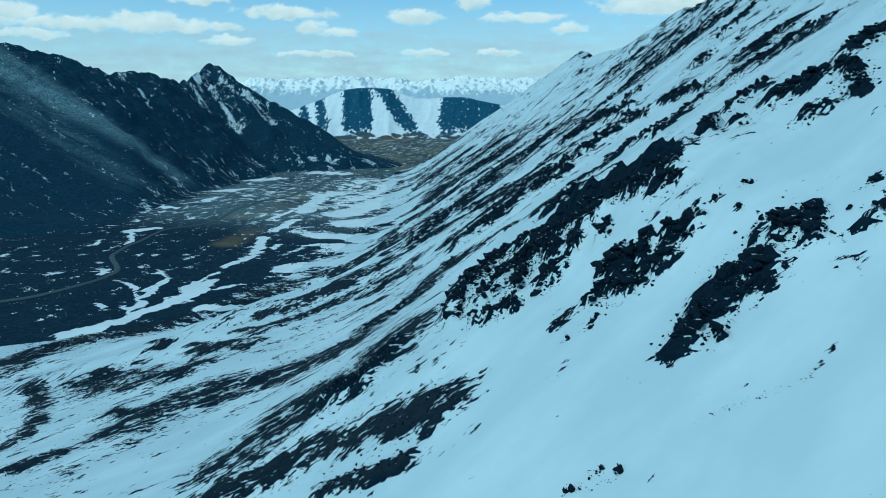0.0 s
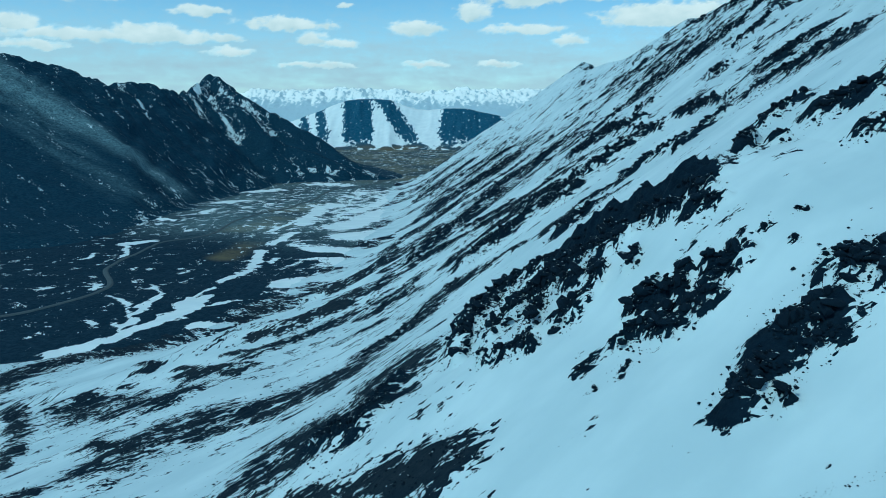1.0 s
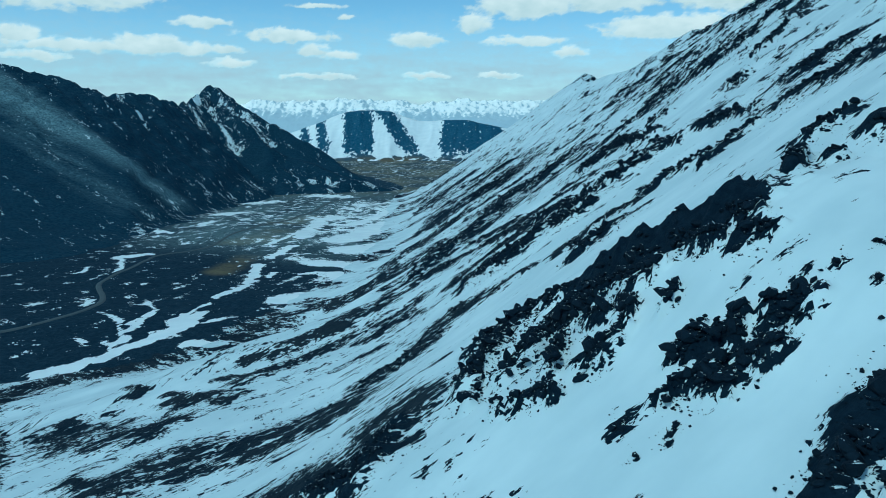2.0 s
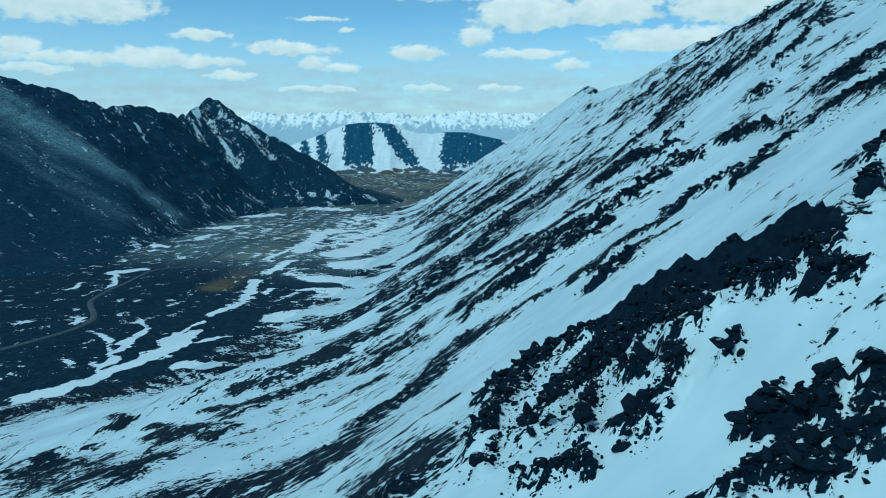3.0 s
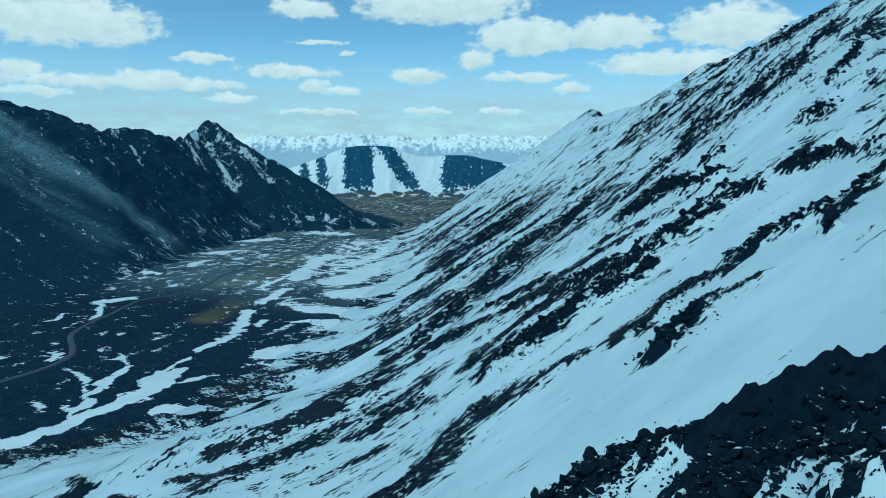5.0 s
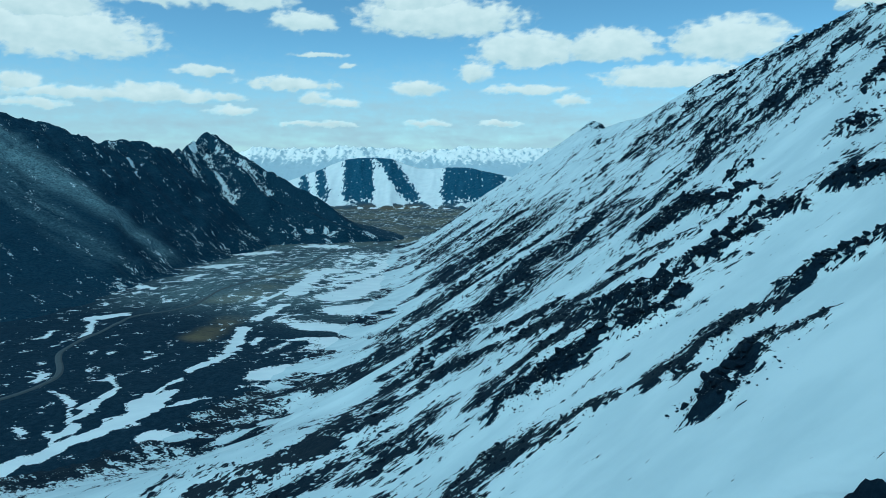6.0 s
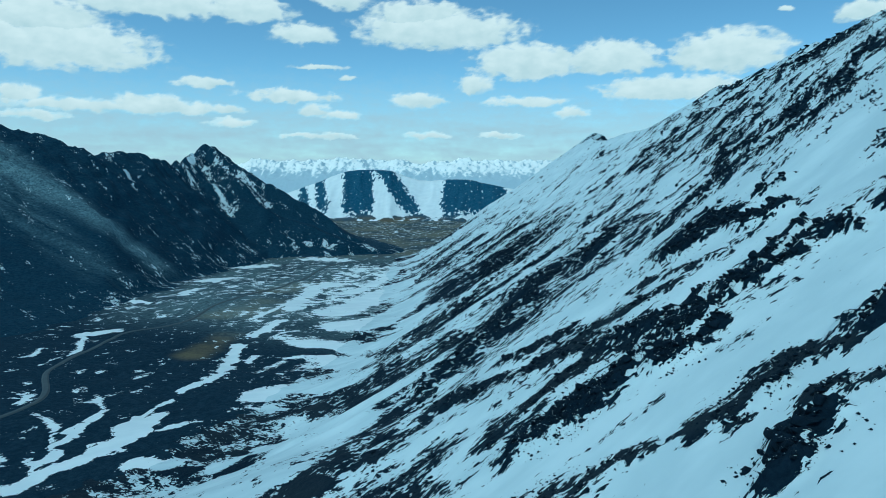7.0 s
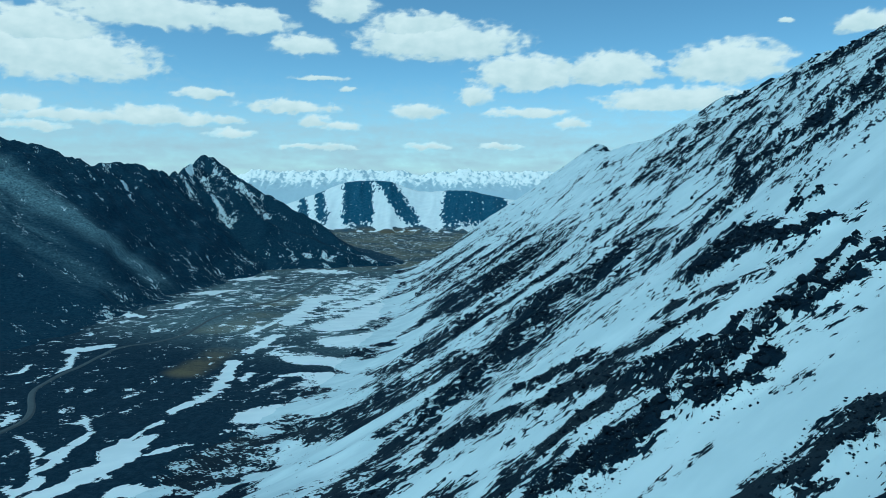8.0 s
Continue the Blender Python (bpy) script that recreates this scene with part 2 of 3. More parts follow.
OUTCROPS_A = [
    (2.3, (35, 92), (37, 94), (40, 95)), (3.0, (41, 98), (44, 98), (47, 97)), (1.2, (43, 94), (46, 93)), (2.5, (50, 102), (53, 102), (56, 101)),
    (1.5, (54, 96), (55, 97)), (0.8, (38, 89), (39, 88)), (1.1, (26, 119), (30, 118), (32, 116)), (2.7, (32, 117), (34, 115)), (1.5, (35, 116), (39, 113)),
    (1.4, (31, 124), (36, 120)), (2.1, (41, 117), (44, 115)), (3.5, (75, 155), (78, 151), (79, 147)), (1.3, (83, 146), (81, 136), (78, 128)),
    (3.6, (89, 151), (93, 151)), (1.6, (71, 134), (73, 131)), (4.0, (73, 174), (77, 170)),
]
OUTCROPS_B = [
    (8.2, (103, 240), (109, 233), (114, 229), (116, 219)), (8.9, (118, 267), (124, 268), (128, 267)), (1.8, (93, 285), (98, 279), (99, 267)),
    (1.3, (61, 93), (62, 93)), (1.7, (57, 149), (61, 154)), (1.3, (64, 150), (66, 150)),
]
OUTCROPS = OUTCROPS_A + OUTCROPS_B
KNOBS = [
    (0.7, (48, 118), (49, 117)), (1.2, (50, 112), (50, 112)), (1.3, (21, 119), (23, 119)), (0.6, (25, 110), (27, 113)), (0.5, (22, 111), (22, 112)),
    (4.0, (116, 313), (121, 319)), (2.5, (99, 256), (99, 251)), (0.9, (65, 101), (65, 100)), (0.6, (60, 98), (60, 98)), (0.5, (53, 118), (54, 116)),
    (0.7, (19, 79), (21, 79)), (0.4, (22, 77), (23, 77)), (0.4, (16, 79), (18, 78)),
]
RIBS_A = [
    (13.7, (-11, 427), (4, 441), (19, 448), (35, 461)), (8.7, (35, 461), (53, 484), (66, 487), (74, 469)), (5.1, (66, 356), (69, 353), (73, 351)),
    (3.6, (14, 283), (18, 284), (24, 283), (28, 286), (34, 289), (38, 292)), (3.2, (41, 295), (45, 291), (49, 289)), (2.4, (49, 288), (54, 292), (57, 291)),
    (2.5, (39, 279), (42, 278), (47, 277)), (2.3, (49, 281), (52, 281)), (1.5, (59, 294), (64, 291), (66, 290)), (2.8, (69, 290), (74, 292), (78, 294), (82, 294)),
    (1.6, (45, 242), (47, 241)),
]
RIBS_B = [
    (5.0, (7, 285), (16, 287), (23, 288), (28, 284)), (4.0, (36, 312), (43, 308), (48, 297), (52, 290)), (3.8, (39, 283), (44, 281)),
    (3.5, (35, 218), (41, 226), (44, 225)), (4.5, (-29, 155), (-19, 149), (-14, 161)),
]
RIBS = RIBS_A + RIBS_B
RIBS_HIGH_A = [
    (9.0, (83, 413), (98, 423), (113, 434), (125, 441)), (4.5, (79, 361), (82, 356)), (3.5, (81, 339), (85, 334), (89, 331)), (3.6, (96, 359), (97, 357)),
    (3.4, (101, 355), (102, 354)), (13.7, (167, 482), (170, 477), (174, 477)), (5.2, (131, 429), (138, 426), (147, 426), (156, 427), (164, 425)),
    (5.2, (178, 465), (204, 500), (220, 515)), (26, (265, 643), (272, 641)), (4.6, (139, 490), (144, 465)), (14.9, (35, 505), (54, 489), (63, 463), (79, 485)),
    (8.7, (69, 357), (78, 362), (82, 357)), (4.2, (82, 359), (82, 337), (88, 329)),
]
RIBS_HIGH_B = [
    (2.7, (55, 302), (63, 294), (73, 301), (81, 304)), (1.6, (83, 291), (84, 282)), (1.9, (91, 287), (96, 279), (98, 272), (98, 266)),
    (3.8, (62, 246), (68, 245), (73, 241), (76, 239)), (2.6, (75, 232), (82, 235), (89, 235)), (1.3, (70, 225), (70, 222)), (4.6, (119, 322), (121, 320)),
    (1.7, (99, 260), (100, 256)), (3.5, (138, 349), (150, 364), (168, 382)), (3.8, (108, 423), (135, 488), (158, 539)),
]
RIBS_HIGH = RIBS_HIGH_A + RIBS_HIGH_B
SCREE_A = [
    (3.6, (-10, 355), (-1, 354), (8, 346)), (3.5, (7, 340), (15, 332), (24, 328)), (3.9, (24, 328), (28, 331), (36, 334), (43, 326)),
    (3.6, (43, 329), (49, 325), (56, 323)), (3.9, (10, 363), (17, 355), (25, 352), (32, 348)), (3.4, (52, 345), (55, 344)), (2.5, (59, 335), (64, 328), (69, 326)),
    (4.8, (1, 299), (7, 304), (14, 304), (20, 308), (27, 309), (34, 305)), (4.4, (34, 305), (39, 301), (44, 302), (50, 301), (56, 300)),
    (2.4, (37, 248), (42, 248), (46, 248), (50, 250), (54, 249)), (0.9, (38, 241), (41, 239)),
]
SCREE_B = [
    (4.6, (-4, 354), (10, 338), (25, 335), (36, 312)), (5.0, (-6, 253), (1, 259), (8, 256), (16, 253)), (2.3, (16, 253), (23, 253), (27, 250)),
    (2.6, (34, 248), (40, 246), (46, 247), (52, 247), (57, 242)), (2.5, (48, 233), (52, 227), (56, 224)), (11.6, (-48, 147), (-43, 153), (-38, 163), (-28, 159)),
    (11.5, (-28, 159), (-19, 160), (-13, 170)), (5.2, (-50, 134), (-43, 132), (-33, 132)), (4.9, (-33, 132), (-24, 129), (-16, 125), (-7, 121), (0, 115)),
    (1.8, (-24, 114), (-15, 110), (-6, 107)),
]
SCREE_C = [
    (13.4, (-104, 212), (-98, 221), (-86, 223), (-73, 221)), (13.1, (-73, 221), (-60, 218), (-48, 220), (-36, 220)),
    (10.0, (-177, 309), (-144, 282), (-121, 265), (-109, 265)), (5.1, (-172, 239), (-167, 246), (-183, 280), (-211, 320)), (6.5, (-144, 200), (-129, 197)),
    (4.1, (-125, 233), (-113, 223)), (2.8, (-101, 190), (-98, 189)), (17.6, (-257, 374), (-250, 402), (-239, 429), (-218, 440), (-203, 453)),
    (6.6, (-115, 296), (-98, 283), (-86, 279)), (26, (-197, 535), (-171, 549), (-139, 548)), (2.7, (-165, 357), (-142, 325)), (0.6, (1, 120), (2, 113)),
]
SCREE_D = [
    (7.1, (-84, 299), (-66, 306), (-56, 312)),
]
SCREE = SCREE_A + SCREE_B + SCREE_C + SCREE_D
SCREE_LOW_A = [
    (6.6, (-91, 326), (-81, 329), (-65, 331), (-52, 334)), (10.5, (-117, 596), (-84, 536), (-56, 502)), (9.8, (-151, 676), (-131, 689), (-113, 681)),
    (6.4, (-62, 309), (-53, 311), (-41, 316), (-26, 309), (-12, 316)), (9.1, (-58, 337), (-46, 355), (-33, 405), (-14, 419)),
    (2.8, (-103, 311), (-88, 304), (-78, 304), (-67, 303)), (4.3, (-150, 327), (-142, 324)), (2.4, (-125, 310), (-108, 298), (-90, 284)),
    (7.4, (-247, 431), (-234, 441), (-223, 463), (-200, 473), (-184, 486)), (7.5, (-28, 238), (-21, 239), (-13, 244), (-7, 245)),
    (15.4, (-163, 836), (-127, 837), (-71, 796)),
]
SCREE_LOW_B = [
    (26, (-37, 622), (-18, 613), (-7, 618)), (18.7, (-195, 558), (-180, 583), (-149, 567)), (10.1, (-184, 523), (-157, 512), (-131, 502)),
    (12.3, (-191, 645), (-165, 680), (-141, 725)), (16.9, (-62, 522), (-38, 504), (-15, 500)), (5.0, (-35, 340), (-22, 350), (-7, 365)),
    (4.0, (-38, 299), (-27, 298), (-15, 298)), (5.3, (-185, 527), (-160, 521), (-148, 554)), (4.9, (-120, 603), (-98, 587), (-67, 535)),
]
SCREE_LOW = SCREE_LOW_A + SCREE_LOW_B
SNOWFIELDS_A = [
    (1.4, (18, 293), (24, 293), (32, 295)), (26, (-151, 982), (-128, 1087), (-97, 1205), (-73, 1263)), (26, (-121, 879), (-91, 887), (-66, 946), (-50, 1035)),
    (17.1, (-170, 832), (-145, 795), (-113, 785), (-78, 764)), (26, (-78, 764), (-57, 768), (-39, 850)),
    (17.2, (-153, 694), (-139, 727), (-104, 727), (-71, 620), (-54, 610)), (14.9, (-146, 618), (-124, 637), (-95, 618), (-69, 604)),
    (9.6, (-164, 570), (-150, 584), (-121, 591)), (10.5, (-141, 562), (-121, 546), (-98, 522), (-70, 472), (-52, 463)), (14.4, (-52, 463), (-36, 465), (-19, 467)),
]
SNOWFIELDS_B = [
    (8.9, (-132, 478), (-123, 498), (-103, 490), (-71, 423)), (16.9, (-71, 423), (-56, 421)), (3.3, (-46, 355), (-39, 361), (-33, 382)),
    (4.6, (-21, 330), (-13, 335)),
]
SNOWFIELDS = SNOWFIELDS_A + SNOWFIELDS_B
RIVER_A = [
    (8.1, (-230, 492), (-221, 503), (-214, 518), (-212, 541), (-216, 568)), (3.3, (-216, 568), (-214, 593), (-211, 612)),
    (6.0, (-212, 635), (-204, 648), (-200, 687), (-208, 744), (-219, 794)), (8.2, (-215, 836), (-208, 876), (-203, 912)),
    (14.2, (-214, 1009), (-220, 1145), (-223, 1253)), (26, (-223, 1253), (-200, 1282)), (3.6, (-192, 547), (-184, 556), (-176, 564)), (4.7, (-189, 729), (-187, 749)),
    (9.9, (-184, 496), (-172, 497)), (1.5, (-293, 577), (-271, 556), (-258, 544)), (3.2, (-244, 526), (-245, 540), (-246, 556), (-249, 585)),
    (1.2, (-249, 585), (-266, 613), (-275, 627)),
]
RIVER_B = [
    (4.1, (-253, 501), (-240, 499), (-238, 512)), (2.7, (-356, 735), (-365, 770), (-396, 831)), (11.8, (-401, 841), (-392, 857), (-385, 874)),
    (2.6, (-319, 600), (-321, 622)), (10.3, (-406, 1122), (-409, 1200)), (6.6, (-462, 1082), (-428, 1062)), (8.8, (-490, 986), (-487, 1010)),
    (1.6, (-390, 739), (-404, 769)), (26, (-326, 1692), (-251, 1675)), (14.2, (-164, 1169), (-131, 1274), (-106, 1461)), (26, (-441, 1572), (-400, 1601)),
    (24.6, (-433, 1314), (-409, 1361)), (4.7, (-244, 936), (-232, 994), (-227, 1100)), (7.7, (-259, 440), (-247, 453), (-240, 469), (-232, 488)),
]
RIVER_C = [
    (8.2, (-220, 499), (-211, 522), (-207, 550), (-208, 575)), (2.2, (-284, 567), (-261, 548), (-243, 512), (-241, 490)), (2.9, (-252, 540), (-248, 554)),
    (1.5, (-272, 621), (-250, 586), (-244, 561)), (1.2, (-279, 511), (-261, 495)),
]
RIVER = RIVER_A + RIVER_B + RIVER_C
MEADOW = [
    (26, (-282, 959), (-259, 987), (-249, 1060)), (26, (-280, 1182), (-247, 1278)), (10.8, (-246, 745), (-245, 788), (-245, 838)),
]
ROAD = [(-520, 470), (-420, 480), (-350, 510), (-312, 556), (-306, 580), (-307, 609), (-319, 636), (-338, 665), (-350, 689), (-353, 718), (-350, 748), (-353, 794), (-365, 853), (-349, 884), (-328, 908), (-319, 974), (-321, 1042), (-308, 1101), (-296, 1175), (-281, 1257), (-268, 1376), (-271, 1508), (-242, 1615), (-186, 1676), (-156, 1777)]
TRAIL = [
    (0.5, (32, 78), (34, 77), (37, 76), (40, 75), (44, 74)), (0.7, (16, 79), (20, 77), (22, 76)),
]
ROCKY = CRAGS + RUBBLE + OUTCROPS + KNOBS


def flow(x, y):
    """Coordinates that follow the way the scree runs down the near mountain: along it, and across it."""
    s = x - along(y, CONTOUR)
    up, down = 30 * np.logaddexp(0, (s - 20) / 30), 30 * np.logaddexp(0, (-60 - s) / 30)
    v = y - 0.12 * s - 1.0 * up * step(270, 450, y) - 0.6 * down * step(300, 420, y)
    # the pattern grows coarser up the valley, where the ribs are larger
    coarse = np.maximum(v, 250) / 250
    return s / np.sqrt(coarse), np.where(v > 250, 250 + 250 * np.log(coarse), v)


def slope_bare(x, y, z=None):
    """How bare of snow the near mountain is: above 0 rock, below 0 snow."""
    s = x - along(y, CONTOUR)
    u, v = flow(x, y)
    wu, wv = u + 5 * fbm(x / 21, y / 21, 3, 201), v + 3 * fbm(x / 17, y / 17, 3, 207)
    low, high = step(30, -50, s), step(40, 95, s) * step(340, 460, y) * step(1300, 1050, y)
    shards = 0.95 * fbm(wu / 17, wv / 8, 5, 5) + 0.55 * fbm(wu / 90, wv / 34, 3, 6)
    strands = 0.95 * fbm(wu / 110, wv / 10, 5, 11) + 0.75 * fbm(wu / 150, wv / 36, 3, 12)
    level = -0.36 + 0.27 * low * step(300, 380, y) + 0.17 * high + 0.12 * step(320, 420, y) + 0.12 * step(-60, -110, s) * step(400, 460, y)
    level = level - 0.34 * step(310, 230, y) - 0.24 * step(1000, 1300, y) + 0.40 * step(1590, 1680, y) * step(140, 190, s)
    field = level + 0.95 * (shards * (1 - low) + strands * low)
    fringe = 0.55 * fbm(wu / 9, wv / 4, 4, 21) + 0.35 * fbm(x / 3.2, y / 3.2, 3, 25)
    field = field + 0.6 * fringe
    toe = step(-85, -130, s) * step(480, 400, y)
    field = field * (1 - toe) + toe * (-0.38 + 0.6 * fbm(x / 40, y / 32, 4, 8) + 0.5 * fringe)
    wx, wy = x + 2.0 * fbm(x / 14, y / 14, 3, 203), y + 2.0 * fbm(x / 14, y / 14, 3, 205)
    scree = patch(wx, wy, SCREE + SCREE_LOW)
    snowy = patch(wx, wy, SNOWFIELDS + RIVER)
    rock = np.maximum(np.minimum(patch(x, y, ROCKY), 0.34), patch(wx, wy, RIBS + RIBS_HIGH))
    field = np.where(snowy > -0.8, np.minimum(field, 0.40 - 0.95 * step(-0.6, 0.4, snowy) + 0.3 * fringe), field)
    field = np.maximum(field, np.where(scree > -1.2, 0.55 * np.minimum(scree, 0.45) + 0.6 * fringe, -2))
    wall = cliff_side(x, y)
    on = (wall > -90) & (x > 24) & (x < 66)
    field = np.where(on & (wall < 1.5) & (wall > -9), np.maximum(field, np.minimum(1.4, (wall + 8.5) * 0.55 - 0.2) + 0.5 * fringe - 1.6 * step(47, 52, x)), field)
    field = np.where(on & (wall >= 1.5) & (wall < 22), -0.5 + 0.3 * fringe, field)
    return np.maximum(field, np.where(rock > -1.2, 0.55 * np.minimum(rock, 0.5) + 0.8 * fringe, -2))


def slope_soil(x, y, z=None):
    """Where the bare ground is fine brown-grey scree, not broken rock."""
    return np.clip(0.5 + 1.2 * patch(x, y, SCREE + SCREE_LOW), 0, 1) * np.clip(0.2 - 2 * patch(x, y, RIBS), 0, 1)


def cliff_side(x, y, rough=1.0):
    """Metres behind (+) or in front (-) of the cliff's edge; -99 where there is no cliff."""
    xs, ys = [p[0] for p in CLIFF[0][1:]], [p[1] for p in CLIFF[0][1:]]
    edge = np.interp(x, xs, ys) + rough * 1.8 * fbm(x / 5, 0 * x, 3, 331)
    return np.where((x > xs[0] - 3) & (x < xs[-1] + 8), y - edge, -99)


def cliff_lift(x, y, rough=1.0):
    """A rib that breaks off in a wall towards the camera's side, with a shelf of snow at its foot and a long drop behind."""
    wall = cliff_side(x, y, rough)
    jag = crests(x / 5, y / 8, 3, 333) - 0.55
    top = np.interp(x, [24, 27, 30, 36, 46, 50, 55, 60, 68], [0, 3, 6.5, 9.0, 10.5, 9, 6.5, 5.5, 0]) * (1 + 0.30 * rough * jag)
    shelf = np.interp(x, [22, 30, 36, 50, 58, 68], [0, 2.0, 4.5, 5.5, 4, 0]) * step(-60, -18, wall)
    ramp_up = np.clip(1 + (wall + 2.0 * rough * jag) / 6.5, 0, 1) ** 0.8
    back = np.exp(-np.clip(wall, 0, 60) / 8)
    top = top + rough * 0.9 * (crests(x / 2.6, y / 2.6, 3, 337) - 0.5) * step(26, 32, x)
    return np.where(wall > -90, np.where(wall < 0, shelf + np.maximum(top - shelf, 0) * ramp_up, np.maximum(top, shelf) * back), 0)


def slope_height(x, y):
    """The mountainside with its crags and ribs standing proud of the snow."""
    jag = crests(x / 7.5, y / 7.5, 4, 301)
    crag = np.clip(1.4 * patch(x, y, CRAGS + RUBBLE) + 0.5, 0, 1) * (0.8 + 2.8 * jag)
    crag = np.maximum(crag, np.clip(1.4 * patch(x, y, OUTCROPS) + 0.4, 0, 1) * (0.4 + 2.4 * jag))
    crag = np.maximum(crag, np.clip(1.4 * patch(x, y, RIBS + RIBS_HIGH) + 0.5, 0, 1) * (0.6 + 3.0 * jag))
    crag = np.maximum(crag, np.clip(1.4 * patch(x, y, SCREE) + 0.5, 0, 1) * (0.2 + 1.0 * jag))
    rough = step(0.0, 0.5, slope_bare(x, y)) * (1.2 * crests(x / 4, y / 4, 4, 311) + 3.0 * step(350, 600, y) * (crests(x / 26, y / 16, 4, 313) - 0.3))
    return slope_ground(x, y) + cliff_lift(x, y) + np.maximum(crag, 0.7 * rough) + 0.35 * fbm(x / 14, y / 9, 3, 321)


def floor_flow(x, y):
    return x + 0.3 * y, y - 0.1 * x


def floor_bare(x, y, z=None):
    """How bare the valley floor is: dark ground with drifts along the streams and thin flecks on the flats."""
    wx, wy = x + 8 * fbm(x / 50, y / 50, 4, 14), y + 12 * fbm(x / 50, y / 50, 4, 16)
    flats = step(820, 1000, y) * step(1750, 1600, y)
    lines = crests(wx / 90, wy / 46, 4, 17)
    field = 0.50 - 0.22 * flats - 0.16 * step(1750, 1900, y) + 0.9 * fbm(wx / 17, wy / 24, 4, 15) + 0.3 * fbm(wx / 130, wy / 200, 3, 19) - 0.30 * step(0.72, 0.95, lines)
    field = field - 0.30 * step(-240, -190, x) * step(980, 1120, y) * step(1650, 1450, y)
    snowy = patch(wx, wy, SNOWFIELDS)
    field = np.where(snowy > -0.8, np.minimum(field, 0.40 - 0.95 * step(-0.6, 0.4, snowy) + 0.3 * fbm(x / 12, y / 7, 4, 22)), field)
    scree = patch(wx, wy, SCREE + SCREE_LOW)
    field = np.where(scree > -0.8, np.maximum(field, 0.5 * scree + 0.5 * fbm(x / 14, y / 8, 4, 24)), field)
    strip = patch(x + 0.35 * (wx - x), y + 0.5 * (wy - y), RIVER) + 1.5 * fbm(x / 13, y / 17, 5, 20)
    field = np.minimum(field, 0.45 - 1.0 * step(-0.35, 0.45, strip))
    track = patch(x, y, [(6.0, *ROAD)])
    return np.where(track > 0, np.maximum(field, 0.4), field)


def floor_soil(x, y, z=None):
    meadow = patch(x, y, MEADOW) + 0.9 * fbm(x / 60, y / 60, 3, 26)
    return np.clip(0.9 * step(-1.3, 0.6, meadow) + 0.8 * step(1650, 1800, y), 0, 1)


def floor_pale(x, y, z=None):
    """Paler gravel flats in the middle of the valley, with haze and sunlight painted into the same paleness."""
    flats = step(800, 1020, y + 0.5 * (x + 300)) * step(1900, 1600, y) * step(-500, -420, x)
    return np.clip(flats * (0.85 + 1.1 * fbm(x / 100, y / 150, 4, 27)) + 0.4 * step(1650, 1900, y), 0, 1)

# ---------------------------------------------------------------- ground and mountains
nothing = lambda x, y, z: 0.0 * x
ground = sheet("ground", spread((-4800, -700, 90), (-700, -520, 8), (-520, 40, 2.6), (40, 700, 22), (700, 4800, 90)),
               spread((-900, 350, 60), (350, 480, 6), (480, 1150, 2.6), (1150, 1800, 5), (1800, 3300, 14), (3300, 4900, 80)),
               floor_height, {"bare": floor_bare, "soil": floor_soil, "pale": floor_pale}, MAT_VALLEY, run=floor_flow)
tagged(ground, "dark valley floor of tundra and gravel with patches of snow", "valley floor", kind="structure")

slope = sheet("mountain_slope", spread((-420, -80, 2.6), (-80, 0, 1.25), (0, 72, 0.65), (72, 130, 1.25), (130, 330, 2.4), (330, 620, 6), (620, 1100, 24)),
              spread((-700, -80, 24), (-80, 60, 4), (60, 115, 1.25), (115, 185, 0.65), (185, 300, 1.25), (300, 560, 2.0), (560, 1050, 3.5), (1050, 1900, 7), (1900, 2900, 24)),
              slope_height, {"bare": slope_bare, "soil": slope_soil, "pale": nothing}, MAT_SLOPE, run=flow)
tagged(slope, "steep snow-covered mountainside streaked with dark scree and rock ribs", "mountain slope", kind="structure")

RIDGE = [(-1500, 1150, 330), (-941, 1557, 271), (-877, 1596, 254), (-842, 1660, 207), (-808, 1730, 219), (-747, 1809, 217), (-738, 1900, 200)]
SPUR = [(-738, 1900, 200), (-748, 2040, 198), (-746, 2227, 262), (-566, 2010, 176), (-420, 1960, 108), (-300, 1890, 44), (-215, 1820, 0), (-172, 1785, -28)]
FOOT = [(700, -436), (870, -454), (1060, -453), (1169, -442), (1384, -462), (1550, -445), (1700, -410)]
SPUR_FOOT = [(-488, 1706), (-392, 1721), (-260, 1732), (-169, 1770), (-120, 1850), (0, 2100)]


def foot_inside(x, y):
    """Metres inward from the line where the dark mountain meets the valley floor."""
    wx, wy = x + 34 * fbm(x / 70, y / 110, 4, 53), y + 34 * fbm(x / 110, y / 70, 4, 55)
    return np.maximum(np.interp(wy, [k[0] for k in FOOT], [k[1] for k in FOOT]) - wx, wy - np.interp(wx, [k[0] for k in SPUR_FOOT], [k[1] for k in SPUR_FOOT]))


